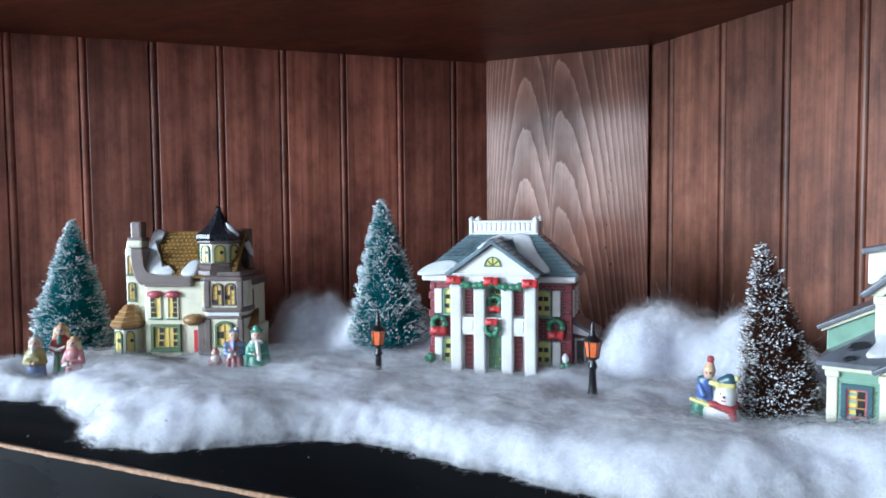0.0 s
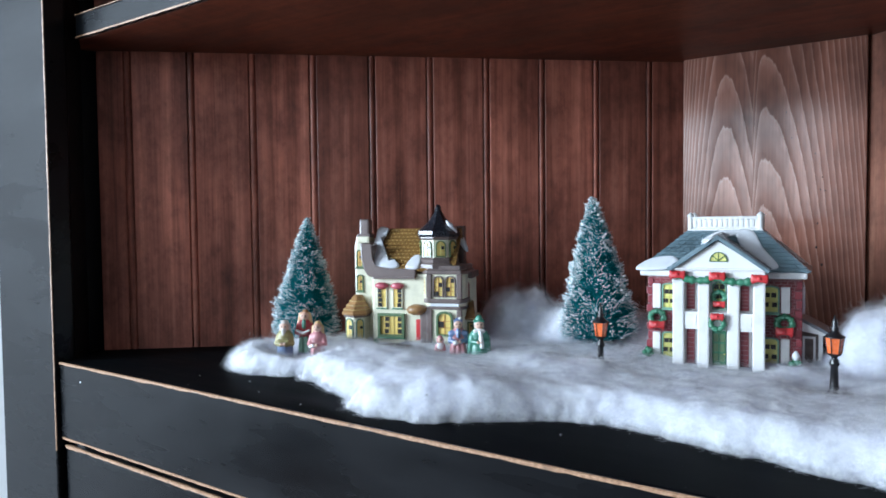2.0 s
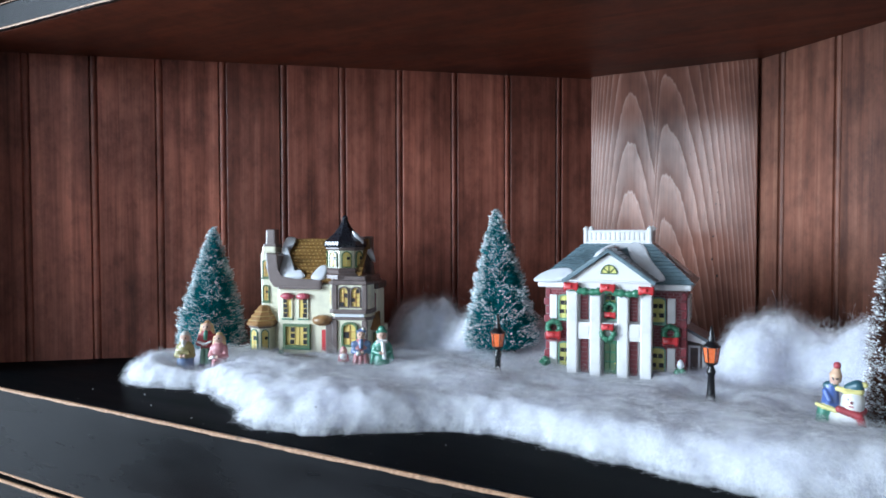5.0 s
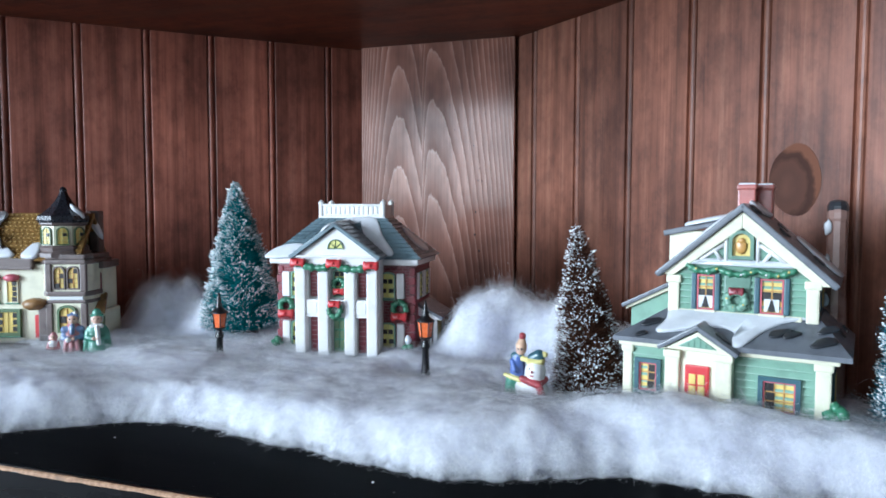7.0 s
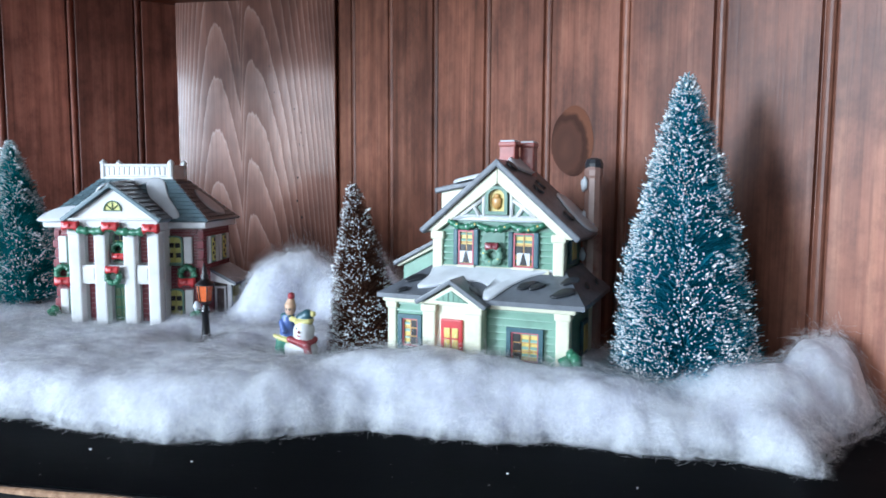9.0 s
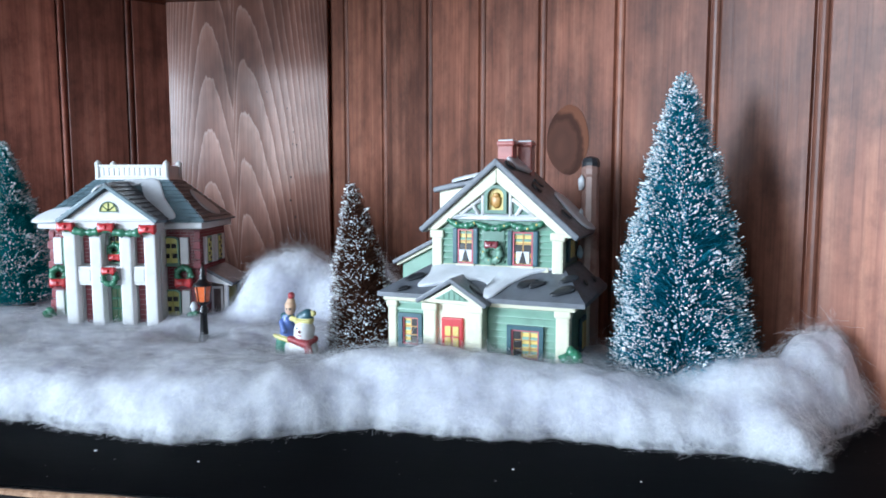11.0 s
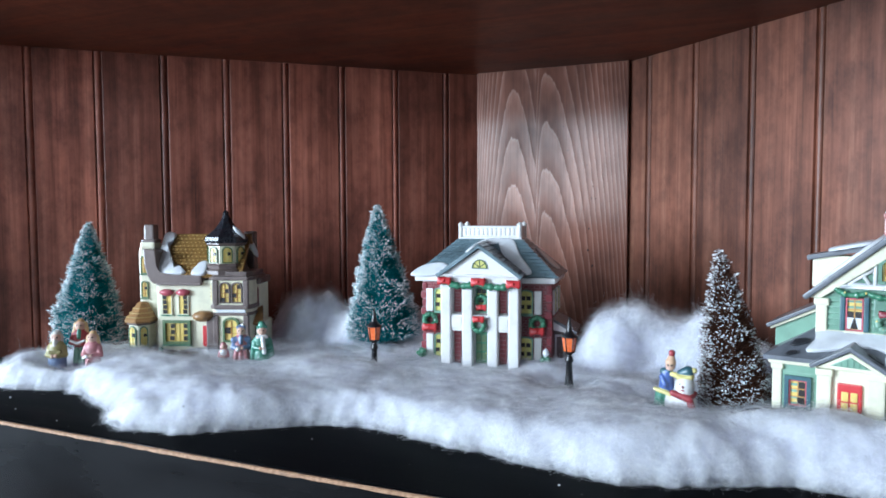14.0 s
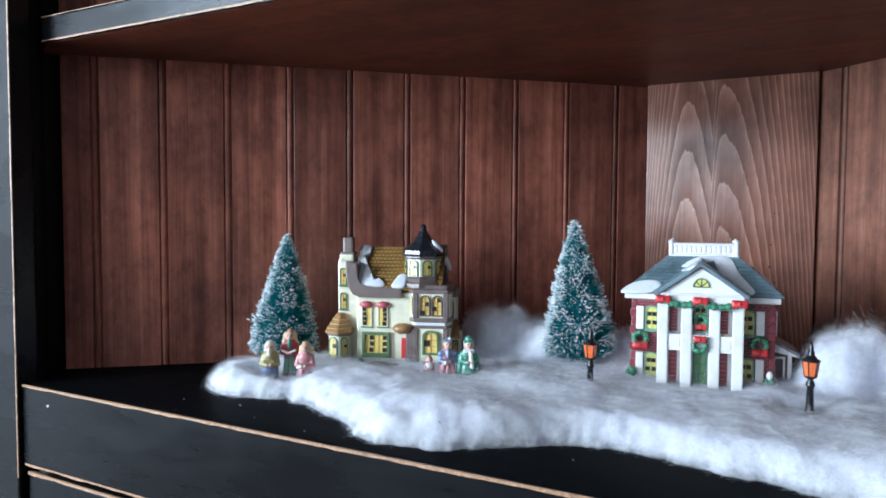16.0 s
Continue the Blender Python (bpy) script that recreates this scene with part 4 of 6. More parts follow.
def on_slope(a, b, d, pts, thick, lift=0.0):
    """A patch on the slope a-b-d (b along the eave, d up the slope); points are fractions (along, up). Rounded like settled snow."""
    a, b, d = Vector(a), Vector(b), Vector(d)
    n = (b - a).cross(d - a).normalized()
    if n.z < 0:
        n = -n
    bm = bmesh.new()
    ring = []
    m = len(pts)
    for i in range(m):                               # smooth the outline (Catmull-Rom)
        p0, p1, p2, p3 = (Vector((*pts[(i + k) % m], 0)) for k in (-1, 0, 1, 2))
        for s in (0, 0.25, 0.5, 0.75):
            ring.append(0.5 * (2 * p1 + (p2 - p0) * s + (2 * p0 - 5 * p1 + 4 * p2 - p3) * s * s + (3 * p1 - p0 - 3 * p2 + p3) * s**3))
    mid = sum(ring, Vector((0, 0, 0))) / len(ring)
    at = lambda q: a + (b - a) * q.x + (d - a) * q.y
    rows = []
    for shrink, up in ((1.0, -0.0006), (1.0, 0.35), (0.93, 0.85), (0.7, 1.0)):
        rows.append([bm.verts.new(at(mid + (q - mid) * shrink) + n * (lift + (thick * up if up > 0 else up))) for q in ring])
    for lo, hi in zip(rows, rows[1:]):
        for i in range(len(ring)):
            bm.faces.new((lo[i], lo[(i + 1) % len(ring)], hi[(i + 1) % len(ring)], hi[i]))
    bm.faces.new(rows[-1])
    return bm


def shingles(parent, a, b, c, d, rows, mat, tile=0.006, label=""):
    """Courses of small roof tiles on the slope a-b (eave) to d-c (top), joined as one relief."""
    a, b, c, d = (Vector(p) for p in (a, b, c, d))
    n = (b - a).cross(d - a).normalized()
    if n.z < 0:
        n = -n
    vs, fs = [], []
    for j in range(rows):
        lo0, lo1 = a.lerp(d, j / rows), b.lerp(c, j / rows)
        hi0, hi1 = a.lerp(d, (j + 0.96) / rows), b.lerp(c, (j + 0.96) / rows)
        count = max(1, int((lo1 - lo0).length / tile))
        for i in range(count):
            s0, s1 = (i + 0.06) / count, (i + 0.94) / count
            k = len(vs)
            vs += [lo0.lerp(lo1, s0) + n * 0.0011, lo0.lerp(lo1, s1) + n * 0.0011, hi0.lerp(hi1, s1) + n * 0.0003, hi0.lerp(hi1, s0) + n * 0.0003]
            vs += [lo0.lerp(lo1, s0) - n * 0.0004, lo0.lerp(lo1, s1) - n * 0.0004, hi0.lerp(hi1, s1) - n * 0.0004, hi0.lerp(hi1, s0) - n * 0.0004]
            fs += [(k, k + 1, k + 2, k + 3), (k, k + 4, k + 5, k + 1), (k + 1, k + 5, k + 6, k + 2), (k + 3, k + 7, k + 4, k)]
    ob = raw("shingles", vs, fs, mat, parent)
    return tagged(ob, label, kind="stuff")


def brickwork(parent, u0, u1, z0, z1, v, face="front", brick=0.0055, course=0.0027):
    """Raised bricks in running bond on a flat wall, joined as one relief."""
    vs, fs = [], []
    j, z = 0, z0
    while z < z1 - 0.0005:
        u = u0 - (brick / 2 if j % 2 else 0)
        while u < u1 - 0.0004:
            a, b = max(u, u0) + 0.0003, min(u + brick, u1) - 0.0003
            zt = min(z + course, z1) - 0.0005
            if b - a > 0.0006:
                k = len(vs)
                for dv in (-0.0008, 0.0003):
                    for uu, zz in ((a, z), (b, z), (b, zt), (a, zt)):
                        vs.append((uu, v + dv, zz) if face == "front" else (v - dv, uu, zz))
                fs += [(k, k + 1, k + 2, k + 3)] + [(k + i, k + 4 + i, k + 4 + (i + 1) % 4, k + (i + 1) % 4) for i in range(4)]
            u += brick
        z, j = z + course, j + 1
    ob = raw("bricks", vs, fs, C_BRICK, parent)
    return tagged(ob, kind="stuff")


def bush(parent, u, v, z, s, snow=True):
    bm = bmesh.new()
    for k in range(7):
        add_blob(bm, (u + s * 0.32 * math.cos(k * 2.4), v + s * 0.2 * math.sin(k * 2.4), z + s * 0.2 * k), (s * (0.8 - 0.075 * k), s * 0.5, s * 0.42), rough=0.5, detail=1, seed=k)
    b = part("bush", bm, C_GREEN, parent, "painted green shrub", smooth=True)
    if snow:
        b2 = bmesh.new()
        add_blob(b2, (u, v - s * 0.05, z + s * 1.75), (s * 0.42, s * 0.4, s * 0.6), rough=0.3)
        part("snow_cap", b2, C_SNOW, b, smooth=True)


# ---- white brick house ----
def white_house():
    h = thing("ceramic_house", "white ceramic house with brick walls, columned porch and slate roof", "model house", pose(-0.190, 0.628, 0, 0, 0, 8), "ceramic village houses")
    Z0, ZE = 0.006, 0.104
    body = part("wall", box(-0.068, 0.0645, 0, 0.066, Z0, ZE, 0.0012), C_MORTAR, h, "mortar-coloured wall under raised bricks")
    for u0, u1 in ((-0.0675, 0.064),):
        brickwork(body, u0, u1, Z0 + 0.008, 0.099, 0)
    brickwork(body, 0.001, 0.065, Z0 + 0.008, 0.099, 0.0645, "side")
    part("plinth", box(-0.0695, 0.066, -0.0015, 0.067, Z0, 0.0165, 0.0006), C_TAUPE, h)
    for u in (-0.0655, 0.0625):
        for k in range(9):
            z = 0.022 + k * 0.0086
            part("quoin", box(u - 0.0035 * (1 if k % 2 else 0.6), u + 0.0028, -0.0016, 0.0004, z, z + 0.0068, 0.0004), C_BRICK, h)
    # windows with shutters on the front
    for s, (a, b) in ((1, (0.0325, 0.0470)), (-1, (-0.0545, -0.0415))):
        for z0, z1 in ((0.0685, 0.0935), (0.0215, 0.0468)):
            window(h, a, b, z0, z1, -0.0008, C_SAGE, C_PALEY, 2, 5, 0.003, 0.0013, 0.0026, 2, 1, C_PALEY, C_SAGE)
            x = b + 0.0012 if s > 0 else a - 0.0085
            part("shutter", box(x, x + 0.0073, -0.0036, 0, z0 + 0.0005, z1 - 0.001, 0.0005), C_WHITE, h, "white shutter")
        wreath(h, 0.0512 if s > 0 else -0.0585, 0.0600, -0.002, 0.0084, size=0.85)
    # wall behind the columns
    part("porch_back", box(-0.0405, 0.0355, -0.013, 0.001, Z0, 0.099, 0.0006), C_WHITE, h, "white wall behind the columns")
    for a, b in ((-0.0304, -0.0232), (0.0156, 0.0228)):
        for z0, z1 in ((0.071, 0.0965), (0.018, 0.053)):
            p = part("shutter_panel", box(a, b, -0.0148, -0.0125, z0, z1, 0.0004), C_BRICK, h, "dark red brick panel between the columns")
            for k in range(1, 8):
                zz = z0 + (z1 - z0) * k / 8
                part("joint", box(a + 0.0004, b - 0.0004, -0.0151, -0.0146, zz - 0.0002, zz + 0.0002, 0), C_MORTAR, p)
    window(h, -0.0080, 0.0040, 0.071, 0.0965, -0.013, C_SAGE, C_PALEY, 2, 5, 0.003, 0.0013, 0.003, 2, 0, C_PALEY)
    wreath(h, -0.0020, 0.0825, -0.0155, 0.0070)
    door = part("door", box(-0.0080, 0.0040, -0.0155, -0.012, 0.010, 0.0525, 0.0005), C_GREEN, h, "green painted front door")
    for k in range(4):
        for s in (0, 1):
            part("door_panel", box(-0.0070 + s * 0.0054, -0.0026 + s * 0.0054, -0.0162, -0.015, 0.015 + k * 0.009, 0.0222 + k * 0.009, 0.0003), C_OLIVE, door)
    b2 = bmesh.new()
    add_blob(b2, (0.0028, -0.0166, 0.031), (0.0008, 0.0008, 0.0008), detail=1)
    part("door_knob", b2, C_YELLOW, door)
    # columns and balcony
    for u in (-0.0365, -0.0147, 0.0104, 0.0312):
        col = part("column", box(u - 0.0050, u + 0.0050, -0.0255, -0.0165, Z0, 0.099, 0.0009), C_WHITE, h, "white square porch column")
        part("capital", box(u - 0.0054, u + 0.0054, -0.0262, -0.016, 0.0955, 0.099, 0.0005), C_WHITE, col)
    for a, b in ((-0.0319, -0.0193), (-0.0101, 0.0058), (0.015, 0.0266)):
        rail = part("balcony_panel", box(a, b, -0.0235, -0.017, 0.0545, 0.0695, 0.0006), C_WHITE, h, "white balcony panel")
        part("balcony_inset", box(a + 0.0015, b - 0.0015, -0.0241, -0.0233, 0.0572, 0.0668, 0.0004), C_WHITE, rail)
    part("balcony_floor", box(-0.040, 0.0352, -0.0235, 0, 0.0535, 0.0565, 0.0004), C_WHITE, h)
    wreath(h, -0.0025, 0.0605, -0.0255, 0.0075, 1)
    # entablature and pediment
    part("entablature", box(-0.0415, 0.0362, -0.0262, 0.002, 0.0988, 0.1085, 0.0008), C_WHITE, h)
    part("pediment", prism([(-0.0415, 0.1085), (0.0362, 0.1085), (-0.0026, 0.1345)], -0.025, 0.02, "y", 0.0006), C_WHITE, h, "white triangular gable")
    part("pediment_moulding", prism([(-0.0445, 0.1078), (0.0392, 0.1078), (0.0392, 0.1098), (-0.0445, 0.1098)], -0.0285, -0.02, "y", 0.0005), C_WHITE, h)
    fan = part("fanlight", ring_of(arch_pts(-0.0098, 0.0056, 0.1155, 0.1245, 0.0088), arch_pts(-0.0086, 0.0044, 0.1165, 0.1235, 0.0069), -0.0262, -0.0245), C_OLIVE, h, "half-round green attic window")
    part("pane", prism(arch_pts(-0.0086, 0.0044, 0.1165, 0.1235, 0.0069), -0.0254, -0.0245, "y", 0), C_PALEY, fan)
    for t in (40, 90, 140):
        bm = bmesh.new()
        add_tube(bm, [(-0.0021, -0.0258, 0.1165), (-0.0021 + 0.0066 * math.cos(radians(t)), -0.0258, 0.1165 + 0.0068 * math.sin(radians(t)))], 0.0004, 4)
        part("glazing_bar", bm, C_OLIVE, fan)
    for s, uo in ((-1, -0.0455), (1, 0.0402)):
        gr = part("gable_roof", slab((uo, -0.0295, 0.1085), (uo, 0.012, 0.1085), (-0.0026, 0.03, 0.1395), (-0.0026, -0.0295, 0.1395), 0.0032), C_SLATE, h, "slate-blue gable slope")
        shingles(gr, (uo, -0.0285, 0.1087), (uo, 0.012, 0.1087), (-0.0026, 0.03, 0.1397), (-0.0026, -0.0285, 0.1397), 9, C_GREY if s > 0 else C_SLATE, 0.0062)
    # hipped roof
    E, T, ZT = 0.1035, 0.143, 0.143
    out = [(-0.0755, -0.007), (0.0715, -0.007), (0.0735, 0.072), (-0.0755, 0.072)]
    top = [(-0.033, 0.017), (0.032, 0.017), (0.032, 0.048), (-0.033, 0.048)]
    part("cornice", prism([(-0.0745, -0.006), (0.0690, -0.006), (0.0705, 0.070), (-0.0745, 0.070)], 0.1000, 0.1056, "z", 0.0009), C_WHITE, h, "white eaves moulding")
    bm = bmesh.new()
    lo, hi = [bm.verts.new((*p, 0.1058)) for p in out], [bm.verts.new((*p, ZT)) for p in top]
    for i in range(4):
        bm.faces.new((lo[i], lo[(i + 1) % 4], hi[(i + 1) % 4], hi[i]))
    bm.faces.new(hi), bm.faces.new(lo[::-1])
    roof = part("roof", bm, C_SLATE, h, "slate-blue hipped roof")
    P = [Vector((*p, 0.1062)) for p in out]
    Q = [Vector((*p, ZT)) for p in top]
    shingles(roof, P[0], P[1], Q[1], Q[0], 11, C_SLATE, 0.0062)
    shingles(roof, P[1], P[2], Q[2], Q[1], 11, C_GREY, 0.0062)
    shingles(roof, P[3], P[0], Q[0], Q[3], 11, C_SLATE, 0.0062)
    part("snow_patch", on_slope(P[0], P[1], Q[0], [(-0.01, -0.02), (0.17, 0.0), (0.19, 0.2), (0.10, 0.33), (-0.01, 0.24)], 0.0014, 0.001), C_SNOW, roof, smooth=True)
    part("snow_patch", on_slope(P[0], P[1], Q[0], [(0.17, 0.70), (0.28, 0.80), (0.36, 0.97), (0.2, 0.97)], 0.0011, 0.001), C_SNOW, roof, smooth=True)
    part("snow_patch", on_slope(P[0], P[1], Q[0], [(0.30, 0.96), (0.40, 0.96), (0.58, 0.55), (0.80, 0.10), (0.69, 0.08), (0.48, 0.5)], 0.0011, 0.001), C_SNOW, roof, smooth=True)
    part("snow_patch", on_slope(P[1], P[2], Q[1], [(0.33, 0.22), (0.6, 0.12), (0.62, 0.3), (0.36, 0.72), (0.25, 0.55)], 0.0011, 0.001), C_SNOW, roof, smooth=True)
    part("snow_patch", on_slope((-0.0026, -0.0295, 0.1395), (-0.0026, 0.03, 0.1395), (-0.0455, -0.0295, 0.1085), [(0.05, 0.05), (0.9, 0.0), (0.9, 0.55), (0.5, 0.35), (0.06, 0.3)], 0.0018, 0.0006), C_SNOW, roof, smooth=True)
    # balustrade on the flat top
    part("roof_deck", box(-0.0335, 0.0325, 0.0165, 0.0485, ZT - 0.001, ZT + 0.002, 0.0004), C_WHITE, h)
    bal = part("balustrade", box(-0.032, 0.031, 0.0172, 0.0198, 0.1445, 0.1555, 0.0004), C_WHITE, h, "white roof balustrade")
    part("balustrade", box(-0.032, 0.031, 0.0455, 0.0475, 0.1445, 0.1555, 0.0004), C_WHITE, h)
    for u in (-0.032, 0.029):
        part("balustrade", box(u, u + 0.002, 0.0195, 0.0455, 0.1445, 0.1555, 0.0004), C_WHITE, h)
    for k in range(13):
        u = -0.0287 + k * 0.0046
        part("baluster", box(u, u + 0.0034, 0.0166, 0.018, 0.1462, 0.1535, 0.0006), C_WHITE, bal)
    part("handrail", box(-0.0325, 0.0315, 0.0162, 0.020, 0.1538, 0.1562, 0.0005), C_WHITE, bal)
    for u in (-0.0312, 0.0302):
        for v in (0.0182, 0.0468):
            part("corner_post", add_lathe(bmesh.new(), [(0.0026, 0.1445), (0.0026, 0.156), (0.0032, 0.1565), (0.003, 0.1578), (0.0018, 0.159), (0.0004, 0.1602)], 10, (u, v, 0)), C_WHITE, h)
    # garlands and bows
    swag(h, [(-0.0365, 0.1025), (-0.0026, 0.1015)], 0.0035, 0.0031, -0.0268, C_GREEN, seed=1)
    swag(h, [(-0.0026, 0.1015), (0.0318, 0.1010)], 0.0035, 0.0031, -0.0268, C_GREEN, seed=2)
    for u, z in ((-0.0365, 0.1035), (-0.0026, 0.1030), (0.0318, 0.1015)):
        bow(h, u, z, -0.0295, 0.0068)
    bush(h, 0.0605, -0.008, 0.019, 0.0076)
    bush(h, -0.0665, -0.008, 0.020, 0.0078, False)
    # side windows and lean-to porch
    for v0 in (0.012, 0.040):
        for z0, z1 in ((0.068, 0.0925),):
            w = part("window", box(0.0645, 0.0668, v0, v0 + 0.012, z0, z1, 0.0004), C_SAGE, h)
            part("pane", box(0.0662, 0.0672, v0 + 0.002, v0 + 0.010, z0 + 0.002, z1 - 0.002, 0), C_PALEY, w)
            for k in range(5):
                zz, vv = z0 + 0.0035 + 0.0040 * k, v0 + (0.0032 if k % 2 else 0.0062)
                part("opening", box(0.0668, 0.0675, vv, vv + 0.0028, zz, zz + 0.0026, 0), C_DARK, w)
            part("shutter", box(0.0645, 0.0674, v0 - 0.006, v0 - 0.001, z0, z1, 0.0004), C_WHITE, w)
            part("shutter", box(0.0645, 0.0674, v0 + 0.013, v0 + 0.018, z0, z1, 0.0004), C_WHITE, w)
    # Solid box in dark taupe: the shade under the porch roof is in its colour.
    porch = part("side_porch", box(0.0645, 0.0795, 0.022, 0.060, Z0, 0.053, 0.0008), C_TAUPE, h, "low side porch, shade of its recess painted dark")
    for v in (0.0175, 0.0545):
        part("porch_post", box(0.0785, 0.0822, v, v + 0.004, Z0, 0.050, 0.0006), C_WHITE, porch, "white porch post")
    part("porch_door", ring_of([(0.0660, 0.012), (0.0765, 0.012), (0.0765, 0.046), (0.0660, 0.046)], [(0.0678, 0.012), (0.0747, 0.012), (0.0747, 0.044), (0.0678, 0.044)], 0.0203, 0.0225), C_WHITE, porch, "white door frame")
    part("porch_roof", slab((0.089, 0.012, 0.0505), (0.089, 0.064, 0.0505), (0.0645, 0.064, 0.064), (0.0645, 0.012, 0.064), 0.003), C_GREY, porch, "grey lean-to roof")
    part("porch_fascia", prism([(0.0645, 0.052), (0.0875, 0.0475), (0.0875, 0.0505), (0.0645, 0.062)], 0.0125, 0.0155, "y", 0.0003), C_WHITE, porch)
    part("pane", box(0.0792, 0.0802, 0.03, 0.05, 0.024, 0.044, 0), C_PALEY, porch)
    return h


white_house()


# ---- green clapboard house ----
def clapboards(parent, u0, u1, z0, z1, v, cut=(), course=0.0046, mat=None):
    """Overlapping boards, interrupted by openings given as (u0, u1, z0, z1)."""
    z = z0
    while z < z1 - 0.001:
        t = min(z + course, z1)
        spans = [(u0, u1)]
        for a, b, lo, hi in cut:
            if lo < t - 0.0005 and hi > z + 0.0005:
                spans = [s for x, y in spans for s in ((x, min(y, a)), (max(x, b), y)) if s[1] - s[0] > 0.0006]
        for a, b in spans:
            part("clapboard", prism([(v - 0.0020, z + 0.0004), (v + 0.0003, z), (v + 0.0003, t), (v - 0.0004, t), (v - 0.0018, z + 0.0012)], a, b, "x", 0), mat or C_SAGE, parent)
        z = t


def green_house():
    h = thing("ceramic_house", "green clapboard ceramic house with cream trim and snowy grey roof", "model house", pose(0.135, 0.518, 0, 0, 0, -13), "ceramic village houses")
    Z0 = 0.006
    lowb = part("lower_wall", box(-0.067, 0.0545, 0, 0.078, Z0, 0.064, 0.001), C_SAGE2, h, "sage green lower walls")
    clapboards(lowb, -0.0645, -0.036, 0.012, 0.061, 0)
    clapboards(lowb, 0.0, 0.049, 0.012, 0.061, 0)
    for a, b in ((-0.069, -0.0625), (0.0475, 0.0562)):
        p = part("corner_post", box(a, b, -0.0030, 0.006, Z0, 0.060, 0.0008), C_CREAM, h, "cream corner post")
        part("capital", box(a - 0.001, b + 0.001, -0.0040, 0.006, 0.0555, 0.0615, 0.0008), C_CREAM, p)
    part("side_post", box(0.0535, 0.0562, 0.066, 0.074, Z0, 0.060, 0.0008), C_CREAM, h)
    part("frieze", prism([(-0.0715, -0.0055), (0.0605, -0.0055), (0.0605, 0.078), (-0.0715, 0.078)], 0.0600, 0.0652, "z", 0.0009), C_CREAM, h, "cream moulding under the porch roof")
    # skirt roof
    eave = [(-0.0745, -0.008), (0.0665, -0.008), (0.0665, 0.084), (-0.0745, 0.084)]
    top = [(-0.046, 0.0215), (0.048, 0.0215), (0.048, 0.076), (-0.046, 0.076)]
    bm = bmesh.new()
    lo, mid, hi = [bm.verts.new((*p, 0.0632)) for p in eave], [bm.verts.new((*p, 0.0662)) for p in eave], [bm.verts.new((*p, 0.0835)) for p in top]
    for a, b in ((lo, mid), (mid, hi)):
        for i in range(4):
            bm.faces.new((a[i], a[(i + 1) % 4], b[(i + 1) % 4], b[i]))
    bm.faces.new(hi), bm.faces.new(lo[::-1])
    skirt = part("skirt_roof", bm, C_GREY, h, "grey lower roof with snow")
    P, Q = [Vector((*p, 0.0662)) for p in eave], [Vector((*p, 0.0835)) for p in top]
    part("snow_patch", on_slope(P[0], P[1], Q[0], [(0.16, 0.2), (0.30, 0.42), (0.38, 0.5), (0.49, 0.3), (0.535, 0.02), (0.575, 0.02), (0.555, 0.45), (0.565, 0.75), (0.60, 0.88), (0.62, 0.98), (0.4, 1.0), (0.05, 1.0), (0.10, 0.6)], 0.0014, 0.0010), C_SNOW, skirt, "settled snow on the roof", smooth=True)
    for a, b, s in ((0.06, 0.48, 1.25), (0.625, 0.46, 1.3), (0.675, 0.44, 1.0), (0.77, 0.66, 1.15), (0.83, 0.30, 1.45), (0.11, 0.10, 0.7)):
        ring = [(a + 0.027 * s * math.cos(t) * (1 + 0.25 * math.sin(3 * t + a * 9)), b + 0.11 * s * math.sin(t)) for t in [2 * math.pi * k / 9 for k in range(9)]]
        part("bare_patch", on_slope(P[0], P[1], Q[0], ring, 0.0007, 0.0015), C_CHAR, skirt, "dark bare patch in the snow", smooth=True)
    for a, b in ((0.3, 0.4), (0.62, 0.35)):
        ring = [(a + 0.035 * math.cos(t), b + 0.10 * math.sin(t)) for t in [2 * math.pi * k / 8 for k in range(8)]]
        part("bare_patch", on_slope(P[1], P[2], Q[1], ring, 0.0007, 0.0015), C_CHAR, skirt, smooth=True)
    # upper storey and gable
    L, R, EZ, AZ, AU = -0.0425, 0.0455, 0.104, 0.1525, 0.0022
    upw = part("upper_wall", prism([(L, 0.078), (R, 0.078), (R, EZ + 0.004), (AU, AZ - 0.004), (L, EZ + 0.004)], 0.0205, 0.080, "y", 0.0006), C_SAGE2, h, "sage green gable wall")
    clapboards(upw, L + 0.002, R - 0.002, 0.0835, 0.1085, 0.0205, (), 0.0043)
    part("sill_band", box(-0.037, 0.038, 0.0175, 0.021, 0.0805, 0.0845, 0.0006), C_CREAM, h)
    for a, b in ((L - 0.0020, L + 0.0055), (R - 0.0055, R + 0.0020)):
        p = part("corner_post", box(a, b, 0.0170, 0.026, 0.079, 0.107, 0.0008), C_CREAM, h, "cream corner post")
        part("capital", box(a - 0.0012, b + 0.0012, 0.0162, 0.027, 0.102, 0.1075, 0.0007), C_CREAM, p)
    for s, uo in ((-1, -0.0535), (1, 0.0588)):
        zo = 0.1085 if s < 0 else 0.1055
        part("bargeboard", prism([(uo - s * 0.004, zo - 0.0012), (uo - s * 0.0125, zo - 0.0012), (AU, AZ - 0.0125), (AU, AZ - 0.002)], 0.0165, 0.0208, "y", 0.0005), C_CREAM, h, "cream gable trim")
        rf = part("gable_roof", slab((uo, 0.0135, zo), (uo, 0.086, zo), (AU, 0.086, AZ + 0.004), (AU, 0.0135, AZ + 0.004), 0.0042, 0.0012), C_GREY, h, "thick grey gable roof")
        a, b, d = (uo, 0.0135, zo), (uo, 0.086, zo), (AU, 0.0135, AZ + 0.004)
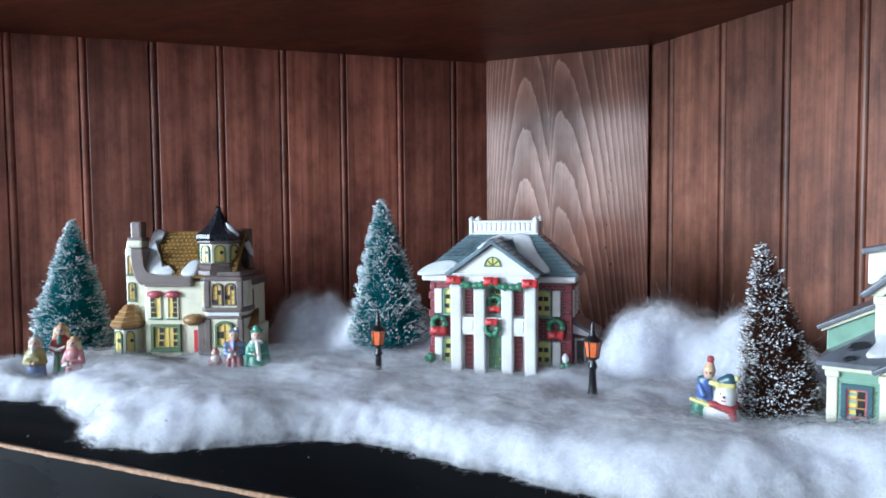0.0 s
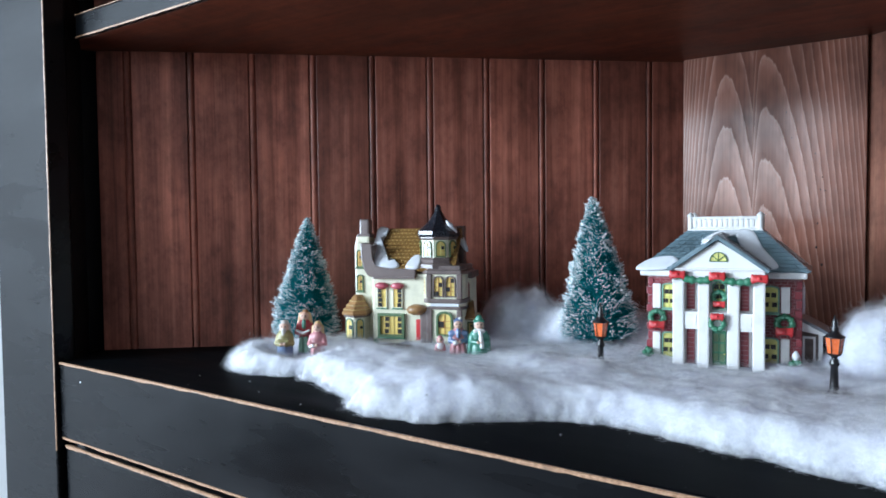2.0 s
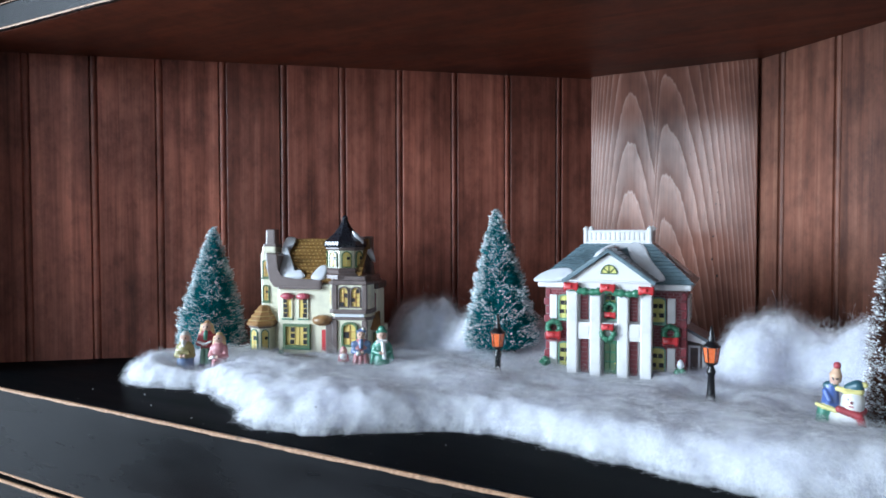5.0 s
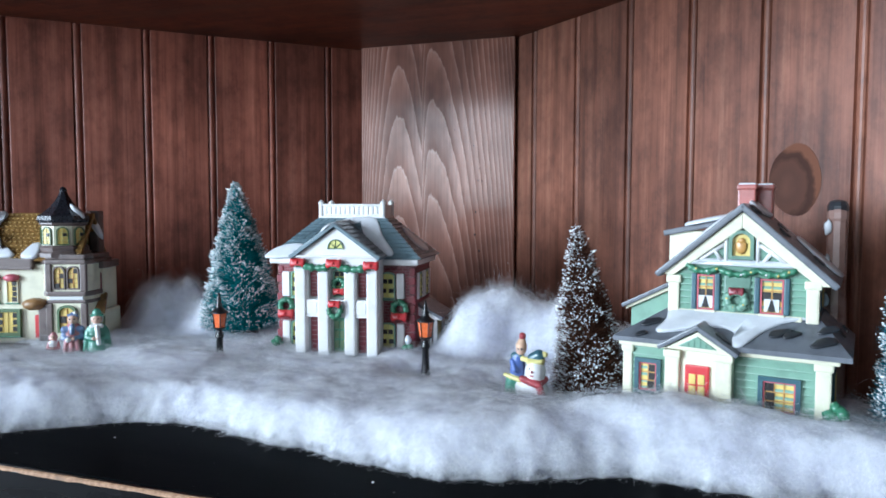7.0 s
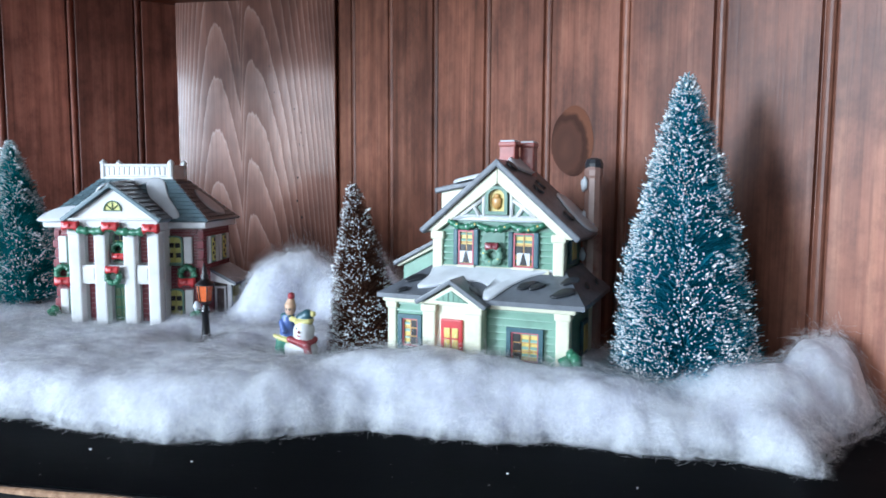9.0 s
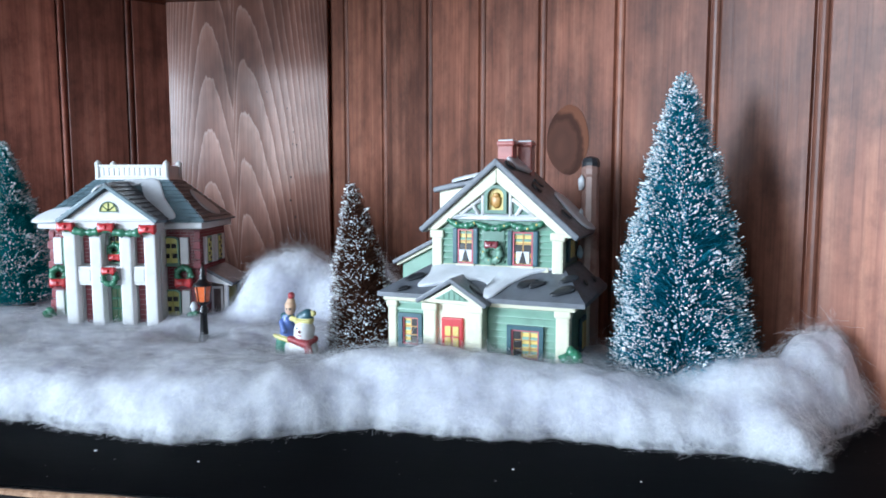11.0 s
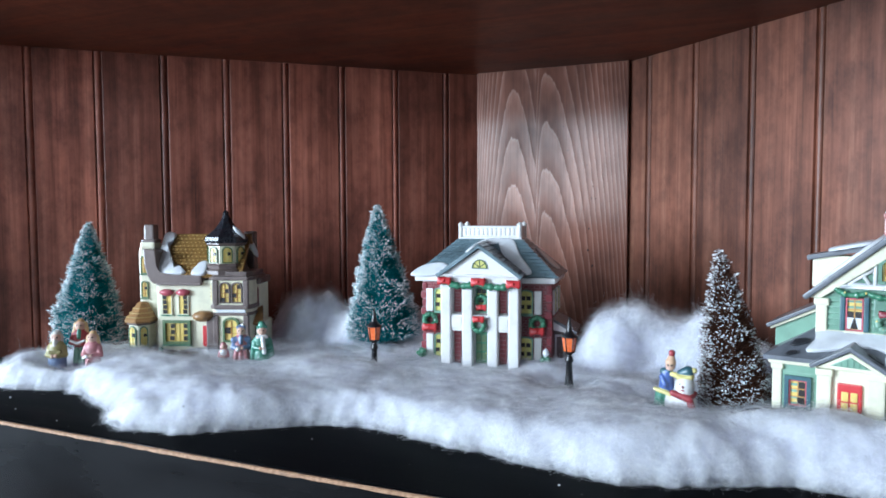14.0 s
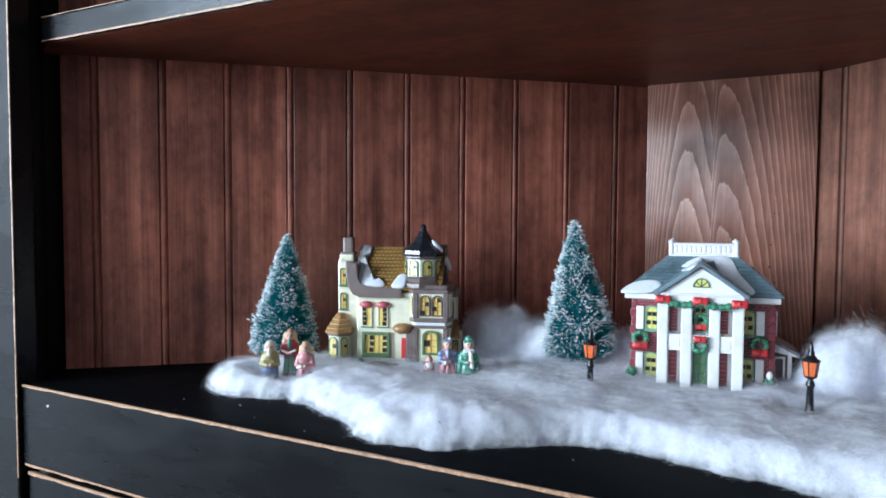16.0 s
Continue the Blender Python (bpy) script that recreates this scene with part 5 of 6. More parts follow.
        if s > 0:
            part("snow_patch", on_slope(a, b, d, [(0.3, 0.86), (0.75, 0.8), (0.95, 1.0), (0.35, 1.0)], 0.002, 0.001), C_SNOW, rf, smooth=True)
            part("snow_patch", on_slope(a, b, d, [(0.5, 0.1), (0.9, 0.04), (0.96, 0.45), (0.7, 0.5)], 0.0012, 0.001), C_SNOW, rf, smooth=True)
            for q, r in ((0.3, 0.6), (0.55, 0.66), (0.35, 0.25), (0.2, 0.9)):
                ring = [(q + 0.07 * math.cos(t), r + 0.06 * math.sin(t)) for t in [2 * math.pi * k / 8 for k in range(8)]]
                part("bare_patch", on_slope(a, b, d, ring, 0.0007, 0.0012), C_CHAR, rf, smooth=True)
        else:
            part("snow_patch", on_slope(a, b, d, [(0.25, 0.3), (0.95, 0.1), (0.95, 0.9), (0.3, 0.85)], 0.002, 0.001), C_SNOW, rf, smooth=True)
    # braces round the attic window
    for pts in ([(-0.0245, 0.1185), (-0.0085, 0.1295)], [(0.0285, 0.1175), (0.0125, 0.1290)], [(-0.0185, 0.1300), (-0.0110, 0.1185)], [(0.0225, 0.1290), (0.0150, 0.1180)], [(-0.0080, 0.1170), (-0.0080, 0.1385)], [(0.0112, 0.1170), (0.0112, 0.1385)], [(-0.033, 0.1165), (0.0365, 0.1155)]):
        bm = bmesh.new()
        add_tube(bm, [(p[0], 0.0195, p[1]) for p in pts], 0.0014, 6)
        part("brace", bm, C_WHITE, h, "white gable brace")
    w = window(h, -0.0062, 0.0092, 0.1195, 0.1385, 0.0205, C_SAGE2, C_YELLOW, 1, 1, 0.006, 0.0022, 0.0038, 7, 1)
    bm = bmesh.new()
    add_blob(bm, (0.0015, 0.0190, 0.1275), (0.0036, 0.0009, 0.0048), rough=0.4)
    add_blob(bm, (0.0015, 0.0185, 0.1315), (0.0022, 0.0009, 0.0020), rough=0.3)
    part("painted_shape", bm, C_AMBER, w, "brown shape painted in the attic window", smooth=True)
    # upper windows with curtains
    for a, b, zt in ((-0.0290, -0.0108, 0.1085), (0.0100, 0.0308, 0.1075)):
        win_ob = window(h, a + 0.0036, b - 0.0036, 0.0850, zt, 0.0200, C_PINK, C_YELLOW, 2, 3, 0.0, 0.0010, 0.0026, 2, 1, C_AMBER, C_CREAM)
        mid = (a + b) / 2
        for s in (-1, 1):
            bm = add_prism(bmesh.new(), [(mid + s * 0.0002, 0.0945), (mid + s * 0.0044, 0.0945), (mid + s * 0.0044, 0.0865), (mid + s * 0.0026, 0.0865)], 0.0176, 0.0192, "y")
            part("curtain", bm, C_SNOW, win_ob, "white curtain")
        bm = add_prism(bmesh.new(), [(mid - 0.0021, 0.0866), (mid + 0.0021, 0.0866), (mid + 0.0006, 0.0938), (mid - 0.0006, 0.0938)], 0.0172, 0.0190, "y")
        part("opening", bm, C_DARK, win_ob)
        for x in (a, b - 0.0034):
            part("shutter", box(x, x + 0.0034, 0.0168, 0.0205, 0.0848, zt + 0.0008, 0.0005), C_TEAL, win_ob, "dark teal shutter")
    swag(h, [(-0.0325, 0.1150), (-0.0125, 0.1130), (0.0115, 0.1128), (0.0345, 0.1142)], 0.0034, 0.0021, 0.0188, C_GREEN,
         [(-0.026, 0.1125, C_YELLOW), (-0.019, 0.1112, C_WHITE), (-0.013, 0.1128, C_YELLOW), (-0.005, 0.1100, C_YELLOW), (0.002, 0.1094, C_WHITE), (0.008, 0.1115, C_YELLOW), (0.017, 0.1100, C_WHITE), (0.024, 0.1098, C_YELLOW), (0.030, 0.1125, C_YELLOW)], 3)
    part("panel", box(-0.0085, 0.0080, 0.0182, 0.0205, 0.0855, 0.1085, 0.0006), C_SAGE2, h)
    wr = wreath(h, -0.0004, 0.0928, 0.0180, 0.0074, 1, C_SAGE, C_BRICK, 0.62)
    for k in range(5):
        t = 0.6 + k * 1.25
        b2 = bmesh.new()
        add_blob(b2, (-0.0004 + 0.0056 * math.cos(t), 0.0140, 0.0935 + 0.0056 * math.sin(t)), (0.0009, 0.0006, 0.0009), detail=1)
        part("bauble", b2, C_YELLOW, wr)
    part("snow_ledge", on_slope((-0.034, 0.017, 0.1155), (0.036, 0.017, 0.1145), (-0.034, 0.021, 0.1185), [(0.02, 0.1), (0.3, 0.5), (0.6, 0.1), (0.98, 0.4), (0.95, 1.0), (0.05, 1.0)], 0.0016), C_SNOW, h, smooth=True)
    # front porch gable, door, posts
    part("porch_wall", box(-0.0385, 0.0020, -0.009, 0.002, Z0, 0.0635, 0.0006), C_CREAM, h, "cream porch front")
    for a, b in ((-0.0388, -0.0295), (-0.0090, 0.0022)):
        p = part("porch_post", box(a, b, -0.0125, -0.006, Z0, 0.0585, 0.0009), C_CREAM, h, "cream porch post")
        part("capital", box(a - 0.0008, b + 0.0008, -0.0135, -0.006, 0.0565, 0.0615, 0.0007), C_CREAM, p)
    door = part("door", box(-0.0262, -0.0112, -0.0112, -0.008, Z0, 0.0525, 0.0006), C_RED, h, "red painted front door")
    for a, b in ((-0.0235, -0.0192), (-0.0180, -0.0138)):
        for lo, hi2 in ((0.0330, 0.0395), (0.0405, 0.0470), (0.018, 0.0275)):
            part("pane", box(a, b, -0.0120, -0.0105, lo, hi2, 0.0003), C_YELLOW, door, "painted yellow door light")
    part("porch_pediment", prism([(-0.0395, 0.0620), (0.0030, 0.0610), (-0.0185, 0.0745)], -0.0125, 0.012, "y", 0.0006), C_CREAM, h, "small cream gable over the door")
    part("pediment_inset", prism([(-0.0305, 0.0645), (-0.0065, 0.0640), (-0.0185, 0.0715)], -0.0135, -0.012, "y", 0.0003), C_SAGE, h)
    for k in range(6):
        u = -0.0275 + k * 0.0036
        part("inset_groove", box(u, u + 0.0006, -0.0139, -0.0130, 0.0645, 0.0645 + max(0.001, 0.0065 - abs(u + 0.0185) * 0.6), 0), C_SAGE2, h)
    for uo, zo in ((-0.0435, 0.0638), (0.0065, 0.0628)):
        pr = part("porch_roof", slab((uo, -0.0155, zo), (uo, 0.010, zo), (-0.0185, 0.022, 0.0790), (-0.0185, -0.0155, 0.0790), 0.003, 0.0008), C_GREY, h, "grey porch roof")
        if uo > 0:
            ring = [(0.5 + 0.2 * math.cos(t), 0.42 + 0.22 * math.sin(t)) for t in [2 * math.pi * k / 8 for k in range(8)]]
            part("bare_patch", on_slope((uo, -0.0155, zo), (uo, 0.010, zo), (-0.0185, -0.0155, 0.0790), ring, 0.0007, 0.0003), C_CHAR, pr, smooth=True)
    # lower windows
    for a, b, z0, z1, s in ((-0.0605, -0.0432, 0.0275, 0.0520, 1), (0.0162, 0.0400, 0.0245, 0.0492, 0)):
        fr = part("window_surround", ring_of([(a, z0), (b, z0), (b, z1), (a, z1)], [(a + 0.0028, z0 + 0.0028), (b - 0.0028, z0 + 0.0028), (b - 0.0028, z1 - 0.0028), (a + 0.0028, z1 - 0.0028)], -0.0042, 0.0), C_TEAL, h, "dark teal window surround")
        part("pane", box(a + 0.0026, b - 0.0026, -0.0014, 0, z0 + 0.0026, z1 - 0.0026, 0), C_YELLOW, fr)
        part("inner_frame", ring_of([(a + 0.0028, z0 + 0.0028), (b - 0.0028, z0 + 0.0028), (b - 0.0028, z1 - 0.0028), (a + 0.0028, z1 - 0.0028)], [(a + 0.0038, z0 + 0.0038), (b - 0.0038, z0 + 0.0038), (b - 0.0038, z1 - 0.0038), (a + 0.0038, z1 - 0.0038)], -0.0030, 0.0), C_PINK, fr)
        hole_grid(fr, a + 0.0038, b - 0.0038, z0 + 0.0038, z1 - 0.0038, -0.0014, 2 if b - a < 0.02 else 3, 3, 0.0007, C_AMBER, 3, s)
    # left wing, dormer, chimneys, side windows
    part("left_wing", prism([(-0.074, 0.062), (-0.04, 0.062), (-0.04, 0.098), (-0.074, 0.081)], 0.032, 0.074, "y", 0.0006), C_SAGE, h, "low green wing")
    part("wing_trim", prism([(-0.077, 0.0795), (-0.040, 0.0985), (-0.040, 0.1020), (-0.077, 0.0830)], 0.0285, 0.033, "y", 0.0004), C_CREAM, h)
    part("wing_roof", slab((-0.080, 0.026, 0.0835), (-0.080, 0.078, 0.0835), (-0.042, 0.078, 0.1035), (-0.042, 0.026, 0.1035), 0.003, 0.0008), C_GREY, h)
    dm = part("dormer", box(-0.052, -0.016, 0.050, 0.074, 0.112, 0.1365, 0.0008), C_CREAM, h, "snowy side dormer")
    part("dormer_roof", slab((-0.056, 0.046, 0.1365), (-0.010, 0.046, 0.1465), (-0.010, 0.078, 0.1465), (-0.056, 0.078, 0.1365), 0.004, 0.001), C_GREY, dm)
    part("snow_patch", on_slope((-0.056, 0.046, 0.1365), (-0.010, 0.046, 0.1465), (-0.056, 0.078, 0.1365), [(0.35, -0.05), (0.95, -0.05), (0.95, 1.0), (0.45, 1.0)], 0.0024, 0.0006), C_SNOW, dm, smooth=True)
    for u, v, zt, w in ((0.0004, 0.048, 0.1690, 0.0056), (0.0100, 0.064, 0.1690, 0.0050)):
        c = part("chimney", box(u - w, u + w, v - 0.0055, v + 0.0055, 0.140, zt - 0.003, 0.0006), C_CHIM, h, "small red brick chimney")
        part("chimney_cap", box(u - w - 0.0008, u + w + 0.0008, v - 0.0063, v + 0.0063, zt - 0.0036, zt, 0.0008), C_CHIM, c)
        part("snow_cap", box(u - w + 0.0002, u + w - 0.0002, v - 0.0054, v + 0.0054, zt - 0.0004, zt + 0.0010, 0.0005), C_SNOW, c)
    tall = part("tall_chimney", add_lathe(bmesh.new(), [(0.0086, Z0), (0.0084, 0.07), (0.0074, 0.10), (0.0066, 0.144), (0.0073, 0.146), (0.0073, 0.150), (0.006, 0.1535)], 10, (0.0535, 0.080, 0), squash=(0.9, 1)), C_STONE, h, "tall mottled stone chimney")
    part("flue", add_lathe(bmesh.new(), [(0.0064, 0.151), (0.0066, 0.1545), (0.0052, 0.1575), (0.002, 0.1588)], 10, (0.0535, 0.080, 0)), C_CHAR, tall)
    for k in range(0, 5, 2):
        b2 = bmesh.new()
        add_blob(b2, (0.0480 + 0.003 * (k % 2), 0.0735, 0.09 + 0.0125 * k), (0.0024, 0.0010, 0.0050), rough=0.7, seed=k)
        part("snow_patch", b2, C_SNOW, tall, smooth=True)
    for z0, z1, x in ((0.024, 0.048, 0.0545), (0.086, 0.104, 0.0455)):
        w = part("window", box(x, x + 0.0022, 0.038, 0.056, z0, z1, 0.0005), C_TEAL, h)
        part("pane", box(x + 0.0018, x + 0.0027, 0.041, 0.053, z0 + 0.003, z1 - 0.003, 0), C_YELLOW, w)
    bush(h, 0.0595, -0.010, 0.024, 0.0100, False)
    return h


green_house()


# ---- cream house with tower ----
def tower_house():
    h = thing("ceramic_house", "cream ceramic house with black-capped tower and tan tiled roof", "model house", pose(-0.523, 0.550, 0, 0, 0, 20), "ceramic village houses")
    Z0 = 0.010
    part("front_wall", box(-0.0225, 0.044, 0, 0.050, Z0, 0.097, 0.0016), C_CREAM, h, "cream painted front wall")
    part("gable_wall", prism([(-0.0462, Z0), (-0.018, Z0), (-0.018, 0.098), (-0.026, 0.118), (-0.031, 0.134), (-0.0445, 0.136), (-0.0470, 0.128)], 0.010, 0.052, "y", 0.0016), C_CREAM, h, "cream side gable")
    # brown roof end that sweeps from the chimney down into the front eave
    sweep = [(-0.0345, 0.1315), (-0.0205, 0.1300), (-0.0200, 0.1130), (-0.0186, 0.1060), (-0.0150, 0.1036), (0.0, 0.1030), (0.0300, 0.1025)]
    inner = [(0.0300, 0.0930), (0.0, 0.0930), (-0.0232, 0.0930), (-0.0265, 0.0952), (-0.0305, 0.1020), (-0.0335, 0.1130)]
    part("swept_eave", prism(sweep + inner, -0.0045, 0.024, "y", 0.0012), C_TAUPE, h, "brown roof end sweeping down from the chimney")
    part("eave_moulding", box(-0.0200, 0.0300, -0.0062, 0.0, 0.0915, 0.0945, 0.0008), C_TAUPE, h)
    ch = part("chimney", box(-0.0450, -0.0285, 0.010, 0.027, 0.128, 0.1385, 0.0014), C_CREAM, h, "cream chimney base")
    part("chimney_top", box(-0.0415, -0.0300, 0.0125, 0.0250, 0.1385, 0.1575, 0.0012), C_TAUPE, ch, "brown chimney stack")
    part("chimney_band", box(-0.0440, -0.0280, 0.0105, 0.0270, 0.1370, 0.1410, 0.0010), C_TAUPE, ch)
    # tiled roof
    A, B, C, D = (-0.024, -0.002, 0.1005), (0.074, -0.002, 0.1005), (0.074, 0.032, 0.1465), (-0.026, 0.032, 0.1465)
    roof = part("roof", slab(A, B, C, D, 0.003, 0.0006), C_TAN, h, "tan tiled roof")
    part("rear_roof", slab(D, C, (0.074, 0.06, 0.10), (-0.026, 0.06, 0.10), 0.003, 0.0006), C_TAN, h)
    shingles(roof, A, B, C, D, 12, C_TAN, 0.0052)
    a, b, d = Vector(A), Vector(B), Vector(D)
    n = (b - a).cross(d - a).normalized()
    vs, fs = [], []
    for j in range(12):
        for i in range(20):
            p = a + (b - a) * ((i + 0.5 + 0.5 * (j % 2)) / 20.5) + (d - a) * ((j + 0.55) / 12.2) + n * (0.0013 if n.z > 0 else -0.0013)
            k = len(vs)
            vs += [p + Vector((dx, dy * 0.57, dy * 0.82)) for dx, dy in ((-0.0012, 0), (0, -0.0008), (0.0012, 0), (0, 0.0008))]
            fs.append((k, k + 1, k + 2, k + 3))
    tagged(raw("tile_highlights", vs, fs, C_TANHI, roof), kind="stuff")
    part("snow_patch", on_slope(A, B, D, [(0.0, 0.30), (0.06, 0.06), (0.30, 0.04), (0.35, 0.12), (0.24, 0.20), (0.165, 0.42), (0.10, 0.70), (0.15, 0.97), (0.02, 1.0), (0.0, 0.65)], 0.0030, 0.001), C_SNOW, roof, "snow along the roof edge", smooth=True)
    part("snow_patch", on_slope(A, B, D, [(0.43, 0.04), (0.58, 0.03), (0.60, 0.30), (0.53, 0.33), (0.47, 0.22)], 0.0034, 0.001), C_SNOW, roof, smooth=True)
    # tower
    t1 = [(0.027, 0.014), (0.044, -0.004), (0.0795, -0.004), (0.0835, 0.006), (0.0835, 0.040), (0.027, 0.040)]
    grow = lambda pts, k: [((p[0] - 0.058) * k + 0.058, (p[1] - 0.018) * k + 0.018) for p in pts]
    tw = part("tower", prism(t1, Z0, 0.100, "z", 0.001), C_CREAM, h, "cream tower with brown bands")
    for z0, z1, k in ((0.097, 0.1015, 1.1), (0.1015, 0.1065, 1.03), (0.0655, 0.0705, 1.06), (0.0585, 0.062, 1.05), (0.0085, 0.0145, 1.05)):
        part("band", prism(grow(t1, k), z0, z1, "z", 0.0008), C_TAUPE, tw, "brown moulded band")
    part("snow_band", box(0.046, 0.079, -0.0062, -0.004, 0.0622, 0.0655, 0.0005), C_SNOW, tw)
    for u in (0.0455, 0.0790):
        for z0, z1 in ((0.0145, 0.0585), (0.0705, 0.097)):
            part("pilaster", box(u - 0.003, u + 0.003, -0.0062, -0.002, z0, z1, 0.0006), C_TAUPE, tw)
    for k, (a, b) in enumerate(((0.0500, 0.0620), (0.0635, 0.0755))):
        window(h, a, b, 0.0725, 0.0955, -0.004, C_TAUPE, C_YELLOW, 2, 4, 0.0055, 0.0013, 0.0026, 4, k, C_AMBER)
    window(h, 0.0535, 0.0718, 0.0300, 0.0570, -0.004, C_OLIVE, C_YELLOW, 2, 3, 0.006, 0.0022, 0.003, 4, 1, C_AMBER)
    # windows on the tower's slanted left face
    slant = Matrix.Translation((0.0355, 0.005, 0)) @ Matrix.Rotation(-math.atan2(0.018, 0.017), 4, "Z")
    for a, b in ((-0.0098, -0.0012), (0.0012, 0.0098)):
        w = window(h, a, b, 0.0740, 0.0940, 0, C_CREAM, C_YELLOW, 1, 4, 0.004, 0.0011, 0.0016, 9, 1, C_AMBER)
        w.matrix_local = slant
    # turret and cap
    c = (0.050, 0.019)
    tur = part("turret", add_lathe(bmesh.new(), [(0.0225, 0.104), (0.0225, 0.109), (0.0205, 0.1135), (0.0205, 0.134), (0.0215, 0.136), (0.0215, 0.1395)], 8, (*c, 0)), C_CREAM, h, "eight-sided cream turret")
    part("turret_band", add_lathe(bmesh.new(), [(0.0262, 0.1035), (0.0262, 0.1075), (0.0232, 0.1095), (0.0238, 0.1125), (0.0215, 0.1150)], 8, (*c, 0)), C_TAUPE, tur)
    part("turret_band", add_lathe(bmesh.new(), [(0.0200, 0.1335), (0.0228, 0.1360), (0.0228, 0.1385)], 8, (*c, 0)), C_TAUPE, tur)
    for k in range(5):
        ang = radians(-180 + 45 * k)
        w = window(h, -0.0056, 0.0056, 0.1155, 0.1335, 0, C_OLIVE, C_YELLOW, 2, 4, 0.0050, 0.0012, 0.0016, 9, 1, C_LEMON)
        w.matrix_local = Matrix.Translation((c[0] + 0.0192 * math.cos(ang + radians(22.5)), c[1] + 0.0192 * math.sin(ang + radians(22.5)), 0)) @ Matrix.Rotation(ang + radians(112.5), 4, "Z")
    cap = part("cap", add_lathe(bmesh.new(), [(0.0240, 0.1375), (0.0248, 0.1400), (0.0242, 0.1440), (0.0190, 0.1475), (0.0125, 0.1530), (0.0080, 0.1590), (0.0048, 0.1645), (0.0032, 0.1680), (0.0036, 0.1700), (0.0022, 0.1722), (0.0004, 0.1732)], 8, (*c, 0)), C_BLACK, h, "glossy black pointed tower cap")
    b2 = bmesh.new()
    add_tube(b2, [(c[0] + 0.0115 + 0.0022 * k, c[1] - 0.010 + 0.001 * k, 0.1555 - 0.0028 * k) for k in range(6)], [0.0006, 0.0022, 0.0030, 0.0026, 0.0032, 0.0008], 8)
    part("snow_patch", b2, C_SNOW, cap, smooth=True)
    # front windows
    for k, (a, b) in enumerate(((-0.0158, -0.0045), (0.0025, 0.0138))):
        w = window(h, a, b, 0.0590, 0.0815, -0.0, C_CREAM, C_YELLOW, 2, 4, 0.0, 0.0009, 0.0018, 3, k, C_YELLOW, C_GREEN)
        b2 = bmesh.new()
        add_blob(b2, ((a + b) / 2, -0.002, 0.0835), (0.0078, 0.0046, 0.0040), rough=0.15)
        part("awning", b2, C_PINK, w, "rounded rose-red awning", smooth=True)
    window(h, -0.0150, 0.0160, 0.0265, 0.0530, 0, C_OLIVE, C_YELLOW, 5, 3, 0.0, 0.0030, 0.0036, 3, 1, C_YELLOW, C_GREEN)
    part("step", box(-0.012, 0.028, -0.010, 0.001, Z0, 0.0195, 0.001), C_TAUPE, h, "brown front step")
    part("step", box(-0.006, 0.030, -0.015, -0.009, Z0, 0.0165, 0.001), C_TAUPE, h)
    # door under a small roof
    part("door", box(0.0290, 0.0345, -0.0014, 0.002, 0.024, 0.0470, 0.0005), C_RED, h, "red front door")
    part("door_case", box(0.0350, 0.0440, -0.0060, 0.006, Z0, 0.0575, 0.0008), C_TAUPE, h)
    bm = bmesh.new()
    add_blob(bm, (0.0310, -0.004, 0.0580), (0.0118, 0.0095, 0.0062), rough=0.1, seed=4)
    part("door_roof", bm, C_AMBERD, h, "rounded amber hood over the door", smooth=True)
    # side bay with its roof
    wall_line = ((-0.0565, 0.014), (-0.0535, -0.003), (-0.0400, -0.0095), (-0.0300, -0.003), (-0.0300, 0.03), (-0.0565, 0.03))
    spread = lambda k: [(-0.0425 + (x + 0.0425) * k, 0.012 + (y - 0.012) * k) for x, y in wall_line]
    bay = part("side_bay", prism(wall_line, Z0, 0.0535, "z", 0.0012), C_CREAM, h, "low cream bay")
    bm = bmesh.new()
    rows = [[bm.verts.new((x, y, z)) for x, y in spread(k)] for k, z in ((1.22, 0.0505), (1.26, 0.0530), (1.02, 0.0580), (0.74, 0.0640), (0.46, 0.0705), (0.30, 0.0722))]
    for lo, hi in zip(rows, rows[1:]):
        for i in range(6):
            bm.faces.new((lo[i], lo[(i + 1) % 6], hi[(i + 1) % 6], hi[i]))
    bm.faces.new(rows[-1]), bm.faces.new(rows[0][::-1])
    bay_roof = part("bay_roof", soft(bm, 0.0008), C_AMBERD, bay, "brown amber bay roof with raised ribs")
    for k, z in ((1.12, 0.0566), (0.92, 0.0608), (0.70, 0.0655)):
        bm = bmesh.new()
        add_tube(bm, [(x, y, z) for x, y in spread(k)[:5]], 0.0007, 5)
        part("rib", bm, C_TANHI, bay_roof)
    part("bay_band", prism(spread(1.12), 0.0480, 0.0515, "z", 0.0006), C_TAUPE, bay)
    part("bay_plinth", prism(spread(1.10), Z0, 0.0205, "z", 0.0006), C_TAUPE, bay)
    for (ax, ay), (bx, by), half in ((wall_line[1], wall_line[2], 0.0058), (wall_line[2], wall_line[3], 0.0044)):
        w = window(h, -half, half, 0.0235, 0.0470, 0, C_SAGE2, C_YELLOW, 2, 4, 0.005, 0.0011, 0.0016, 9, 1, C_LEMON)
        w.matrix_local = Matrix.Translation(((ax + bx) / 2, (ay + by) / 2, 0)) @ Matrix.Rotation(math.atan2(by - ay, bx - ax), 4, "Z")
    for z0, z1 in ((0.0760, 0.0950), (0.1030, 0.1230)):
        window(h, -0.0440, -0.0360, z0, z1, 0.010, C_OLIVE, C_YELLOW, 2, 4, 0.003, 0.0012, 0.0016, 9, 1, C_AMBER, C_OLIVE)
    # right wing
    part("right_wing", box(0.070, 0.0862, 0.022, 0.052, Z0, 0.092, 0.001), C_CREAM, h)
